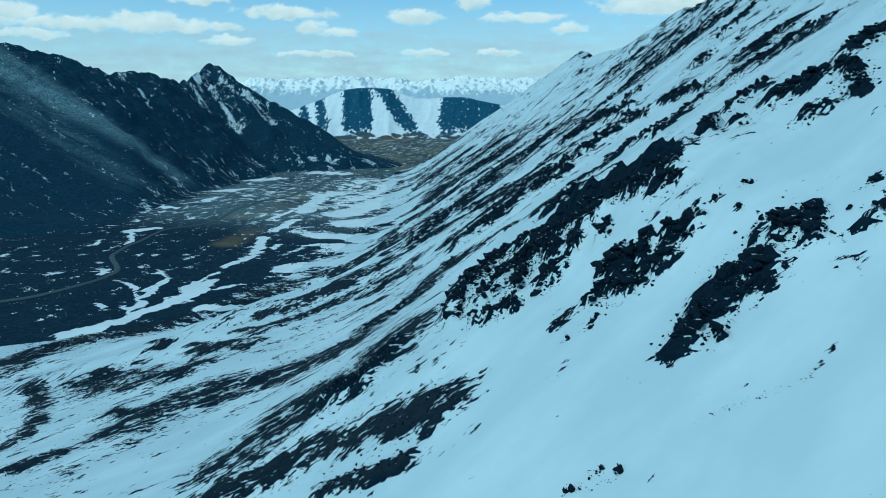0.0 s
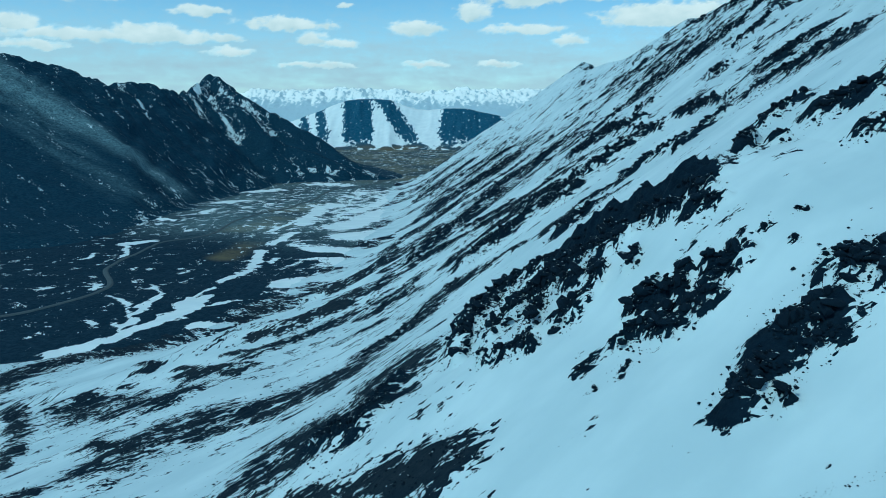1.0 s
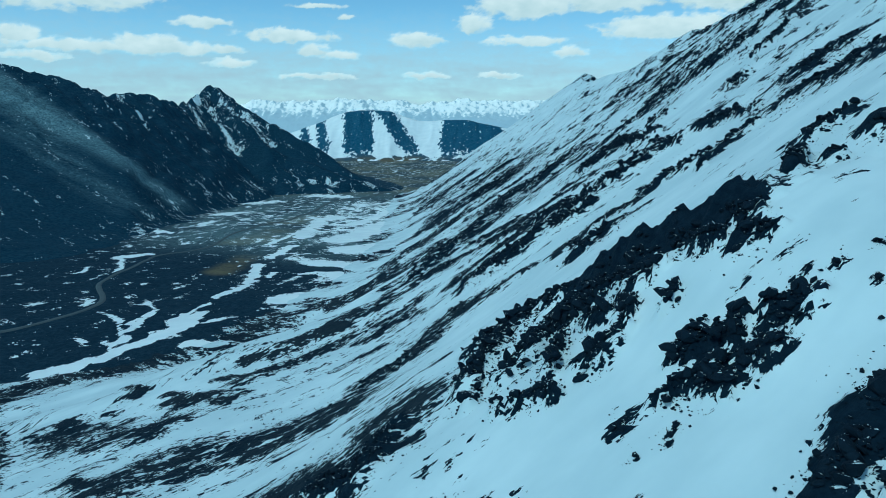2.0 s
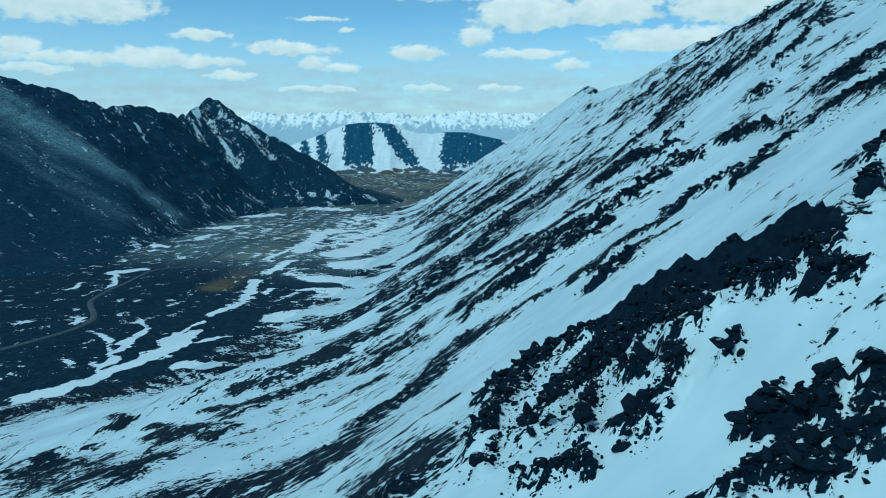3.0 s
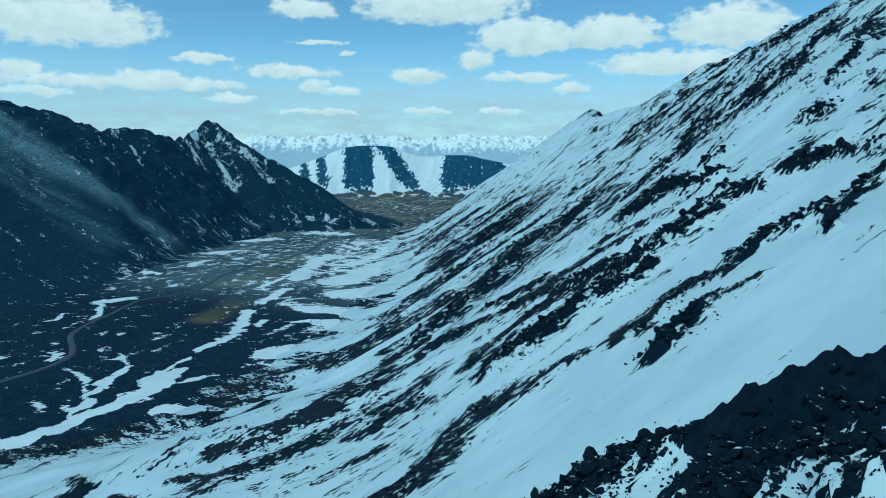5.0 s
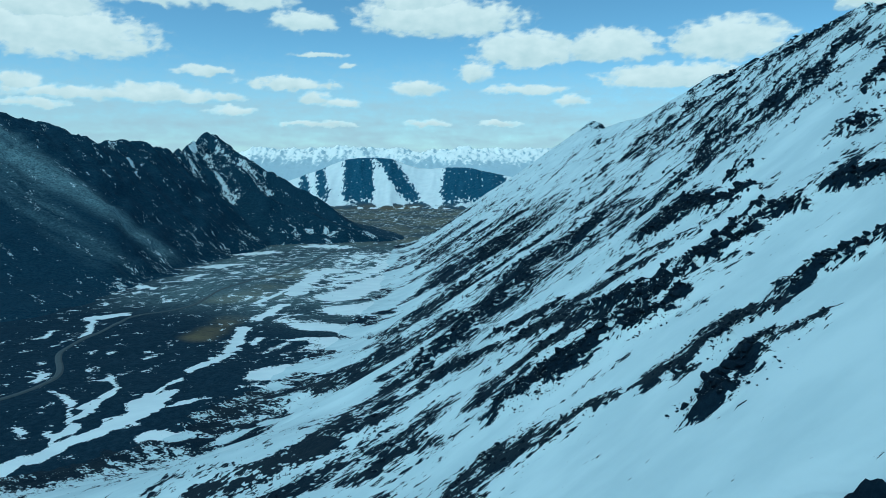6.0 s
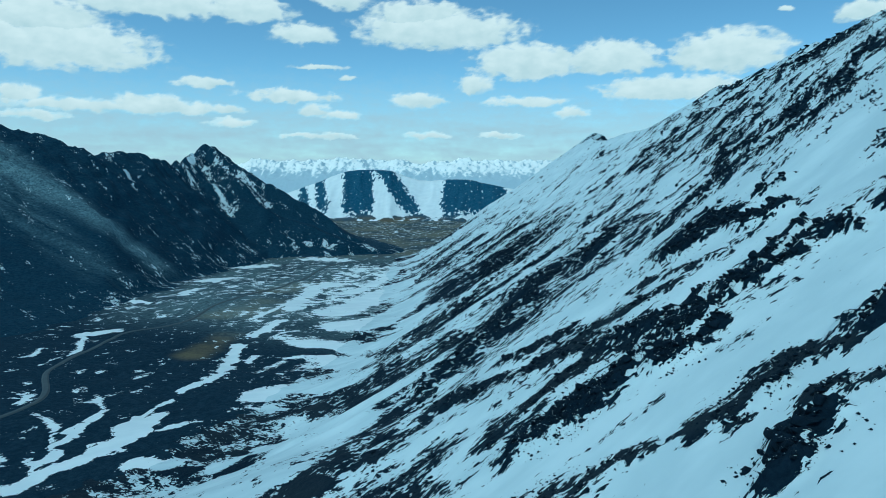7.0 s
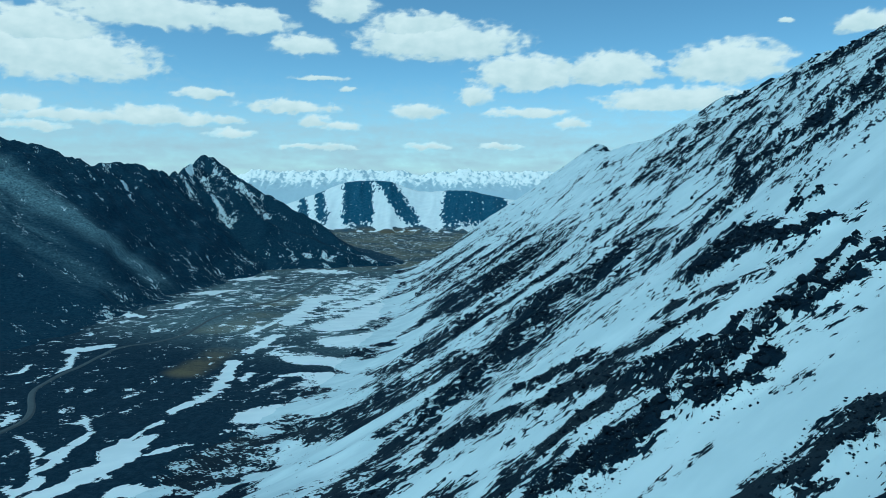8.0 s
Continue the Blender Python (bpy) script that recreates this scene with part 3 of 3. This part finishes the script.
def ridge_height(x, y):
    """The dark mountain across the valley: a jagged crest with a long spur, falling in straight scree slopes to the valley."""
    best = np.full(x.shape, -70.0)
    wx, wy = x + 22 * fbm(x / 150, y / 150, 4, 51), y + 22 * fbm(x / 150, y / 150, 4, 57)
    for line, wide, hollow in ((RIDGE, 2.95, 1.6), (SPUR, 1.62, 1.25)):
        for a, b in zip(line, line[1:]):
            dx, dy = b[0] - a[0], b[1] - a[1]
            k = np.clip(((wx - a[0]) * dx + (wy - a[1]) * dy) / (dx * dx + dy * dy), 0, 1)
            d = np.hypot(wx - a[0] - k * dx, wy - a[1] - k * dy)
            top = a[2] + k * (b[2] - a[2]) + 52
            best = np.maximum(best, -52 + top * np.clip(1 - d / (wide * np.maximum(top, 12)), 0, 1) ** hollow)
    inside, floor = foot_inside(x, y), floor_height(x, y)
    apron = floor - 1.5 + 0.13 * np.clip(inside, -60, 420) * step(740, 860, y) * step(1560, 1350, y) - 14 * step(860, 740, y) - 30 * step(1400, 1560, y)
    best = np.maximum(np.minimum(best, floor - 3 + np.where(inside < 0, 0.3 * inside, 0.78 * (np.hypot(inside, 35) - 35))), np.where(y < 1560, np.minimum(apron, best + 40), -90))
    high = np.clip((best + 25) / 200, 0, 1)
    fall = (x * 0.93 - y * 0.37), (x * 0.37 + y * 0.93)
    spine = step(420, 150, np.hypot(x + 560, y - 2020))
    ribs = crests((0.65 * x + 0.76 * y) / 80 + 0.3 * fbm(x / 90, y / 90, 2, 69), (0.76 * x - 0.65 * y) / 420, 4, 71)
    return best + high * (30 * spine * (ribs - 0.6) + 22 * (crests(fall[0] / 420, fall[1] / 120, 4, 61) - 0.6) + 5 * fbm(x / 40, y / 40, 4, 63) + 16 * step(0.6, 1.0, high) * (crests(x / 48, y / 48, 4, 68) - 0.5))


GULLIES = [(7.0, (-752, 2111), (-702, 2010)), (8.7, (-693, 2070), (-598, 1908), (-551, 1873)), (8.7, (-591, 2040), (-536, 1976), (-479, 1933)),
           (5.8, (-801, 1723), (-697, 1615)), (5.5, (-727, 1977), (-684, 1939)), (3.5, (-718, 1506), (-697, 1486)), (4.8, (-355, 1793), (-318, 1787)),
           (3.9, (-313, 1802), (-289, 1787)), (6.0, (-707, 2184), (-668, 2114))]


def ridge_run(x, y):
    """Down the dark mountain's faces towards the valley, and across them."""
    return 0.76 * x - 0.65 * y, 0.65 * x + 0.76 * y


def ridge_bare(x, y, z):
    u, v = ridge_run(x, y)
    streaks = fbm(u / 90, v / 10 + 0.8 * fbm(x / 60, y / 60, 2, 69), 5, 73)
    gully = patch(x + 14 * fbm(x / 40, y / 40, 3, 74), y + 14 * fbm(x / 40, y / 40, 3, 76), GULLIES)
    peak = step(330, 90, np.hypot(x + 640, y - 2060)) * step(60, 130, z)
    crest = step(150, 240, z + 30 * fbm(x / 60, y / 60, 2, 75))
    inside = foot_inside(x, y)
    foot = step(120, 10, inside) * step(900, 1100, y)
    flecks = 0.8 * fbm(u / 40, v / 9, 5, 77) + 0.4 * fbm(u / 160, v / 60, 3, 78)
    field = 0.52 + 0.75 * flecks - 0.10 * crest
    field = np.minimum(field, 0.55 - 0.30 * peak + 0.95 * streaks)
    field = np.minimum(field, 0.42 - 0.52 * step(-1.2, 0.6, gully) + 0.75 * streaks)
    return field - foot * (0.12 + 0.6 * fbm(x / 45, y / 30, 3, 79))


def ridge_pale(x, y, z):
    """A straight chute of pale scree, and thinner washes below it."""
    fall = (x * 0.93 - y * 0.37), (x * 0.37 + y * 0.93)
    chute = patch(x, y, [(30.0, (-1000, 1500), (-906, 1456), (-760, 1389), (-627, 1332), (-534, 1315))])
    wash = patch(x, y, [(26.0, (-900, 1362), (-830, 1328), (-701, 1259), (-614, 1203), (-526, 1143)), (36.0, (-930, 1420), (-867, 1390), (-744, 1320))])
    streak = fbm(fall[0] / 240, fall[1] / 16, 4, 67)
    return np.clip(0.9 * step(-0.9, 0.8, chute) * (0.9 + 0.9 * streak) + step(-1.0, 1.0, wash) * (0.30 + 0.8 * streak), 0, 1)


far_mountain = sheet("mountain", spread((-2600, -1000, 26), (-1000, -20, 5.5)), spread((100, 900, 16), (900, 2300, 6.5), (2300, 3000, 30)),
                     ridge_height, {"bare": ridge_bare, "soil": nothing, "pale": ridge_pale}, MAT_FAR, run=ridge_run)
tagged(far_mountain, "dark rocky mountain ridge with thin snow in its gullies", "mountain")


HILL = [(-1000, -20), (-880, 30), (-778, 67), (-683, 102), (-589, 134), (-508, 167), (-455, 181), (-401, 186), (-300, 186), (-258, 180), (-205, 160), (-132, 139), (-78, 135), (16, 142),
        (110, 142), (164, 130), (299, 103), (433, 80), (700, -30)]
# dark faces of the hill: bearing across it, lean and half width
FACES = [(641, 0.14, 25), (712, 0.80, 15), (822, -0.10, 38), (575, 0.50, 9), (540, 0.6, 8), (870, 0.0, 26)]


def hill_height(x, y):
    top = np.interp(x, [k[0] for k in HILL], [k[1] for k in HILL]) + 45
    front = np.clip((y + 55 * crests(x / 150, y / 700, 3, 71) - 2960) / 400, 0, 1)
    back = np.clip((3950 - y) / 500, 0, 1)
    lift = np.clip(top / 150, 0, 1) * front * back
    return -45 + top * np.minimum(front, 1) ** 1.25 * back + lift * (4 * fbm(x / 40, y / 40, 4, 73) + 5 * (1 - front) * (crests(x / 60, y / 300, 3, 76) - 0.5))


def hill_bare(x, y, z):
    u, v = 621 + (x + 452) / 2.69 + 5 * fbm(x / 50, z / 35, 4, 83), 325 + (174 - z) / 2.68
    wide = np.maximum.reduce([np.clip((1 - np.abs(u - c - k * (v - 360)) / w) * w / 9, -1.2, 0.7) for c, k, w in FACES])
    field = 0.42 * wide + 0.75 * fbm(x / 11, z / 12, 5, 81) - 0.45 * step(378, 400, v)
    low = step(0, -26, z + 18 * fbm(x / 90, y / 90, 3, 87))
    return field * (1 - low) + low * (0.12 + 1.0 * fbm(x / 70, y / 60, 4, 85))


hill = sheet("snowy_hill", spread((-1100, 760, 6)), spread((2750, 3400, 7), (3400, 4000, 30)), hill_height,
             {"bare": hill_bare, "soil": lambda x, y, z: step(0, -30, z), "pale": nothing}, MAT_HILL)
tagged(hill, "flat-topped hill with snowfields between dark bare faces, tinted blue for haze", "hill")


def range_height(x, y):
    """Rows of sharp far peaks, rising away."""
    back = np.clip((y - 4050) / 380, 0, 1)
    peak = 0.62 * crests((x + 40 * fbm(x / 120, y / 120, 3, 92)) / 260, y / 150, 5, 91) + 0.28 * fbm(x / 45, y / 60, 4, 93)
    ends = step(-1520, -1180, x)
    return -30 + (195 + 82 * ends) * back ** 0.6 + ends * back * (72 * (peak - 0.32) + 34 * fbm(x / 420, y / 900, 3, 95))


m, t, out = shader("hazy_far_range")
tone = texture(t, 0.035, 7, 0.72, (1, 1, 0.55), 25, 0.6)
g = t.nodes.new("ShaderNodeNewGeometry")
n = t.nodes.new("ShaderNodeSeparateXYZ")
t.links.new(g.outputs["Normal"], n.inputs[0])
# flanks turned to the sun are painted whiter, the others left haze-blue
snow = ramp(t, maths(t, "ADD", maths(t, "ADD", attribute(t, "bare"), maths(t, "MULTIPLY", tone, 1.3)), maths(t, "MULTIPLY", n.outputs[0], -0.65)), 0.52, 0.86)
haze_tone = blend(t, snow, (0.40, 0.48, 0.55), (0.80, 0.80, 0.80))
t.links.new(haze_tone, out.inputs["Base Color"])
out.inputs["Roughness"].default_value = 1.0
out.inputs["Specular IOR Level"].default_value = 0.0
# a weak glow adds the haze in front of the peaks
t.links.new(haze_tone, out.inputs["Emission Color"])
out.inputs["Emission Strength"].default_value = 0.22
# here bare falls with height, so lower slopes take the haze colour
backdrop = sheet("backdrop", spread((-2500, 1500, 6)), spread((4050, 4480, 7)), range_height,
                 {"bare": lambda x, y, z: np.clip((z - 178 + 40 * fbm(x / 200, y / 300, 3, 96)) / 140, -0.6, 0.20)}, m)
tagged(backdrop, "distant hazy range of snow-covered peaks on the horizon", "mountain range", kind="structure")


# ---------------------------------------------------------------- clouds
# azimuth, height, half width and half height in degrees, seen from the valley
HEAPS = [
    (-29.5, 8.8, 7.2, 2.04), (-30.1, 10.7, 3.8, 1.61), (-22.7, 12.5, 6.7, 1.37), (-15.8, 12.4, 3.4, 1.09), (-11.4, 10.8, 2.6, 0.96),
    (-0.4, 11.3, 6.9, 1.68), (-8.2, 13.9, 2.5, 1.45), (-2.3, 12.6, 3.9, 1.13), (6.5, 8.8, 4.4, 1.62), (2.3, 7.2, 1.7, 0.92),
    (13.5, 9.0, 3.9, 1.45), (22.1, 9.1, 4.4, 1.75), (18.1, 6.6, 5.7, 1.05), (10.3, 4.9, 1.5, 0.51), (6.6, 5.8, 3.3, 0.41),
]
BANKS = [
    (-31.6, 5.4, 1.4, 0.67), (-28.3, 4.8, 4.7, 0.57), (-23.2, 5.0, 3.0, 0.86), (-21.0, 4.9, 2.4, 0.61), (-17.5, 4.9, 1.2, 0.36),
    (-30.9, 4.0, 2.2, 0.32), (-19.3, 6.9, 2.2, 0.43), (-12.6, 6.1, 3.6, 0.59), (-2.3, 5.9, 2.1, 0.70), (-10.6, 5.0, 1.2, 0.64),
    (-8.3, 4.6, 1.7, 0.37), (-10.3, 8.5, 1.9, 0.22), (-8.2, 7.6, 0.6, 0.23), (30.9, 11.3, 1.9, 0.83), (25.8, 12.0, 0.4, 0.24),
    (-1.3, 3.1, 1.7, 0.28), (4.3, 3.1, 1.9, 0.24), (-10.6, 3.0, 2.7, 0.23), (-17.2, 3.9, 1.7, 0.36),
]


def cloud_heaps(a, e):
    """Heaped clouds with flat bases and billowed tops: how thick they are, and how high up in its cloud a place lies."""
    best, level = np.full(a.shape, -1.0), np.zeros(a.shape)
    wa, we = a + 0.7 * fbm(a / 1.9, e / 1.1, 4, 97), e + 0.35 * fbm(a / 1.6, e / 1.0, 4, 99)
    puff = crests(wa / 1.9, we / 1.2, 5, 101) - 0.55
    wisp = fbm(a / 0.9, e / 0.35, 4, 103)
    for ca, ce, w, h in HEAPS + BANKS:
        up = (we - ce) / h
        d = (1 - np.sqrt(((wa - ca) / w) ** 2 + np.where(up < 0, up * 1.35, up * 0.95) ** 2)) * min(1.0, 0.45 + h * 0.5)
        level = np.where(d > best, up, level)
        best = np.maximum(best, d)
    thick = np.clip(0.42 + 1.5 * best + 0.8 * puff * step(-0.8, 0.0, best) + 0.35 * wisp, 0, 1) * step(-0.55, 0.0, best)
    return thick, level


def cloud_density(a, e):
    veil = step(11, 2.0, e) * (0.60 + 0.22 * fbm(a / 5, e / 0.8, 4, 105))
    return np.maximum(cloud_heaps(a, e)[0], veil)


def cloud_shade(a, e):
    thick, level = cloud_heaps(a, e)
    lit = 0.60 + 0.42 * np.clip(level, -1, 1) + 0.55 * fbm(a / 1.5, e / 0.9, 4, 109)
    return np.clip(lit, 0.0, 1)


def cloud_backdrop():
    """A far arc of cloudy sky behind the mountains."""
    az, el = np.meshgrid(np.linspace(-44, 44, 720), np.linspace(-0.5, 19, 240))
    ob = sheet("sky_backdrop", np.linspace(-44, 44, 720), np.linspace(-0.5, 19, 240), lambda a, e: 0 * a,
               {"cloud": lambda a, e, z: cloud_density(a, e), "shade": lambda a, e, z: cloud_shade(a, e), "heap": lambda a, e, z: step(0.1, 0.45, cloud_heaps(a, e)[0])}, MAT_CLOUD)
    r = 4640.0
    co = np.stack([r * np.sin(np.radians(az)), 75 + r * np.cos(np.radians(az)), 171 + r * np.tan(np.radians(el))], 2)
    ob.data.vertices.foreach_set("co", co.astype(np.float32).ravel())
    ob.data.update()
    ob.visible_shadow = False
    return tagged(ob, "blue sky with heaped white clouds, flat at their bases", "sky", kind="structure")


def cloud_material():
    m, t, out = shader("cloud")
    c = node(t, "Emission", Strength=1.0)
    clear = t.nodes.new("ShaderNodeBsdfTransparent")
    mix = t.nodes.new("ShaderNodeMixShader")
    fine = texture(t, 0.012, 6, 0.65, (1, 1, 1.6))
    thick = maths(t, "ADD", attribute(t, "cloud"), maths(t, "MULTIPLY", maths(t, "SUBTRACT", fine, 0.5), 0.36))
    heaped = blend(t, attribute(t, "shade"), (0.74, 0.73, 0.77), (1.06, 0.93, 0.94))
    t.links.new(blend(t, attribute(t, "heap"), (0.62, 0.63, 0.72), heaped), c.inputs[0])
    t.links.new(ramp(t, thick, 0.05, 0.85), mix.inputs[0])
    t.links.new(clear.outputs[0], mix.inputs[1])
    t.links.new(c.outputs[0], mix.inputs[2])
    t.links.new(mix.outputs[0], t.nodes["Material Output"].inputs[0])
    return m


MAT_CLOUD = cloud_material()
cloud_backdrop()

# ---------------------------------------------------------------- road
def road_ribbon():
    """A narrow gravel road on a low bank."""
    pts = np.array(ROAD, float)
    for _ in range(3):
        pts = np.concatenate([pts[:1], np.stack([0.75 * pts[:-1] + 0.25 * pts[1:], 0.25 * pts[:-1] + 0.75 * pts[1:]], 1).reshape(-1, 2), pts[-1:]])
    way = np.gradient(pts, axis=0)
    side = np.stack([-way[:, 1], way[:, 0]], 1) / np.hypot(way[:, 0], way[:, 1])[:, None]
    rows = []
    for off, lift in ((-3.6, -0.6), (-1.5, 0.7), (0.0, 0.78), (1.5, 0.7), (3.6, -0.6)):
        p = pts + side * off
        rows.append(np.column_stack([p, floor_height(pts[:, 0], pts[:, 1]) + lift]))
    verts, n = np.concatenate(rows), len(pts)
    faces = [(r * n + i, r * n + i + 1, (r + 1) * n + i + 1, (r + 1) * n + i) for r in range(4) for i in range(n - 1)]
    me = bpy.data.meshes.new("road")
    me.from_pydata(verts.tolist(), [], faces)
    me.flip_normals() if me.polygons[0].normal.z < 0 else None
    me.materials.append(MAT_ROAD)
    return tagged(new("road", me), "narrow winding gravel road along the valley floor", "road", kind="structure")


MAT_ROAD, t, out = shader("gravel_road")
t.links.new(blend(t, texture(t, 0.25, 6, 0.7), (0.04, 0.055, 0.065), (0.095, 0.11, 0.12)), out.inputs["Base Color"])
out.inputs["Roughness"].default_value = 0.95
road_ribbon()


# ---------------------------------------------------------------- rocks
def rock_mesh(seed, points=15, flat=0.75):
    """One broken, angular block, about 2 m across before it is scaled."""
    rng = random.Random(seed)
    bm = bmesh.new()
    for _ in range(points):
        v = Vector((rng.gauss(0, 1), rng.gauss(0, 1), rng.gauss(0, 1))).normalized()
        v *= rng.uniform(0.75, 1.1)
        bm.verts.new((v.x, v.y * rng.uniform(0.7, 1.0), v.z * flat))
    hull = bmesh.ops.convex_hull(bm, input=bm.verts)
    loose = [v for v in bm.verts if not v.link_faces]
    bmesh.ops.delete(bm, geom=loose, context="VERTS")
    me = bpy.data.meshes.new("rock")
    bm.to_mesh(me)
    bm.free()
    me.materials.append(MAT_ROCK)
    return me


BLOCKS = [rock_mesh(400 + k, 20 + k % 7, 0.55 + 0.06 * (k % 6)) for k in range(14)]


def lies(x, y):
    return float(slope_height(np.array([x]), np.array([y]))[0])


def outcrop(name, label, category, group, row, sizes, count, seed):
    """A cluster of separate blocks strewn along a spine, largest in the middle."""
    rng = random.Random(seed)
    half, *spine = row
    lengths = [math.dist(a, b) for a, b in zip(spine, spine[1:])]
    base = new(name)
    mx, my = spine[len(spine) // 2]
    base.location = (mx, my, lies(mx, my))
    xs, ys, ss = [], [], []
    for _ in range(count):
        i = rng.choices(range(len(lengths)), [q + 0.1 for q in lengths])[0]
        k, off = rng.random(), max(-1.3, min(1.3, rng.gauss(0, 0.5)))
        (x1, y1), (x2, y2) = spine[i], spine[i + 1]
        q = max(lengths[i], 0.1)
        xs.append(x1 + k * (x2 - x1) - (y2 - y1) / q * off * half + rng.gauss(0, 0.25 * half))
        ys.append(y1 + k * (y2 - y1) + (x2 - x1) / q * off * half + rng.gauss(0, 0.25 * half))
        ss.append(min(sizes[1], sizes[0] + rng.expovariate(2.6) * (sizes[1] - sizes[0])) * (1.15 - 0.4 * abs(off)))
    zs = slope_height(np.array(xs), np.array(ys))
    for x, y, z, s in zip(xs, ys, zs, ss):
        o = new("rock", rng.choice(BLOCKS))
        o.parent = base
        o.location = (x - mx, y - my, float(z) - base.location.z + s * rng.uniform(0.05, 0.22))
        o.rotation_euler = (rng.gauss(0, 0.35), rng.gauss(-0.35, 0.3), rng.uniform(0, 6.28))
        o.scale = (s * rng.uniform(0.35, 0.7), s * rng.uniform(0.3, 0.5), s * rng.uniform(0.3, 0.55))
    return tagged(base, label, category, group)


def spine_length(row):
    return sum(math.dist(a, b) for a, b in zip(row[1:], row[2:]))


def strew(rows, name, label, category, group, sizes, density, most, seed):
    for k, row in enumerate(rows):
        count = int(min(most, 5 + density * (spine_length(row) + row[0]) * row[0] / sizes[0] ** 1.2))
        outcrop(name, label, category, group, row, sizes, count, seed + k)


strew([(2.0, *[(x, y - 6.0) for x, y in CLIFF[0][1:6]])], "rock_cliff", "tall dark fractured cliff rising out of the snow slope", "rock cliff", "", (0.9, 2.6), 2.6, 110, 1000)
strew(RUBBLE, "rock_outcrop", "field of dark broken blocks below the cliff, snow between them", "rock outcrop", "outcrops on the slope", (0.6, 2.6), 0.9, 150, 1050)
strew(CRAGS, "rock_crag", "dark jagged crag of broken blocks on the snow slope", "rock crag", "crags on the slope", (0.8, 3.4), 0.8, 90, 1100)
strew(OUTCROPS, "rock_outcrop", "dark rubble outcrop with snow lying between its stones", "rock outcrop", "outcrops on the slope", (0.5, 2.6), 0.9, 120, 1200)
strew(KNOBS, "boulder_cluster", "small group of dark stones half buried in smooth snow", "boulders", "small stones in the snow", (0.35, 1.3), 0.7, 16, 1300)
strew(RIBS, "rock_rib", "dark rock rib running down the snow slope", "rock rib", "rock ribs", (0.7, 2.8), 0.6, 90, 1400)
strew(RIBS_HIGH, "rock_rib", "broken dark rock rib high on the snowy mountainside", "rock rib", "rock ribs", (0.9, 3.0), 0.4, 60, 1600)


def rubble():
    """Loose stones round the crags, over the scree and along a faint trail in the snow, too small to count."""
    rng = np.random.default_rng(7)
    xs, ys, ss = [], [], []

    def scatter(rows, per_metre, wide, small, large):
        for half, *spine in rows:
            for a, b in zip(spine, spine[1:]):
                n = int(per_metre * (math.dist(a, b) + half))
                k, off = rng.random(n), rng.normal(0, wide, n) * half
                q = max(math.dist(a, b), 0.1)
                xs.append(a[0] + k * (b[0] - a[0]) - (b[1] - a[1]) / q * off + rng.normal(0, 0.3 * half, n))
                ys.append(a[1] + k * (b[1] - a[1]) + (b[0] - a[0]) / q * off + rng.normal(0, 0.3 * half, n))
                ss.append(small + (large - small) * rng.random(n) ** 3)

    scatter(RUBBLE + CRAGS + OUTCROPS, 22, 1.1, 0.15, 0.8)
    scatter(RIBS, 14, 1.0, 0.2, 0.9)
    scatter(KNOBS, 9, 1.6, 0.1, 0.4)
    scatter(SCREE, 7, 0.8, 0.2, 0.8)
    scatter(TRAIL, 5, 0.7, 0.08, 0.30)
    x, y, s = np.concatenate(xs), np.concatenate(ys), np.concatenate(ss)
    return stones("loose_stones", "loose dark stones strewn over snow and scree", x, y, s, 1.0, rng)


def high_blocks():
    """Shattered blocks standing out of the streaked upper mountainside."""
    rng = np.random.default_rng(11)
    y = 230 + 800 * rng.random(90000) ** 1.3
    x = along(y, CONTOUR) + rng.uniform(-90, 225, len(y))
    keep = slope_bare(x, y) > rng.uniform(0.0, 0.5, len(y))
    x, y = x[keep][:26000], y[keep][:26000]
    s = (0.4 + 2.0 * rng.random(len(x)) ** 3) * (0.40 + y / 700)
    return stones("shattered_blocks", "shattered dark blocks on the streaked upper mountainside", x, y, s, 1.5, rng)


def stones(name, label, x, y, s, drawn, rng):
    """Many small angular stones as one mesh, drawn out down the slope."""
    z = slope_height(x, y) + 0.15 * s
    n = len(x)
    unit = np.array([(1, 0, 0), (-1, 0, 0), (0, 1, 0), (0, -1, 0), (0, 0, 1), (0, 0, -1)], float)
    tri = np.array([(0, 2, 4), (2, 1, 4), (1, 3, 4), (3, 0, 4), (2, 0, 5), (1, 2, 5), (3, 1, 5), (0, 3, 5)])
    turn = rng.uniform(0, 6.28, n)
    p = unit[None] * rng.uniform(0.45, 1.0, (n, 6, 1)) + rng.normal(0, 0.16, (n, 6, 3))
    p[..., 0] *= drawn
    turn = rng.normal(0.5, 0.35, n) if drawn > 1 else turn
    c, q = np.cos(turn)[:, None], np.sin(turn)[:, None]
    p = np.stack([p[..., 0] * c - p[..., 1] * q, p[..., 0] * q + p[..., 1] * c, p[..., 2] * 0.7], 2) * s[:, None, None] * 0.7
    p += np.stack([x, y, z], 1)[:, None, :]
    me = bpy.data.meshes.new(name)
    me.from_pydata(p.reshape(-1, 3).tolist(), [], (tri[None] + 6 * np.arange(n)[:, None, None]).reshape(-1, 3).tolist())
    me.materials.append(MAT_ROCK)
    return tagged(new(name, me), label, "stones", kind="stuff")


rubble()
high_blocks()
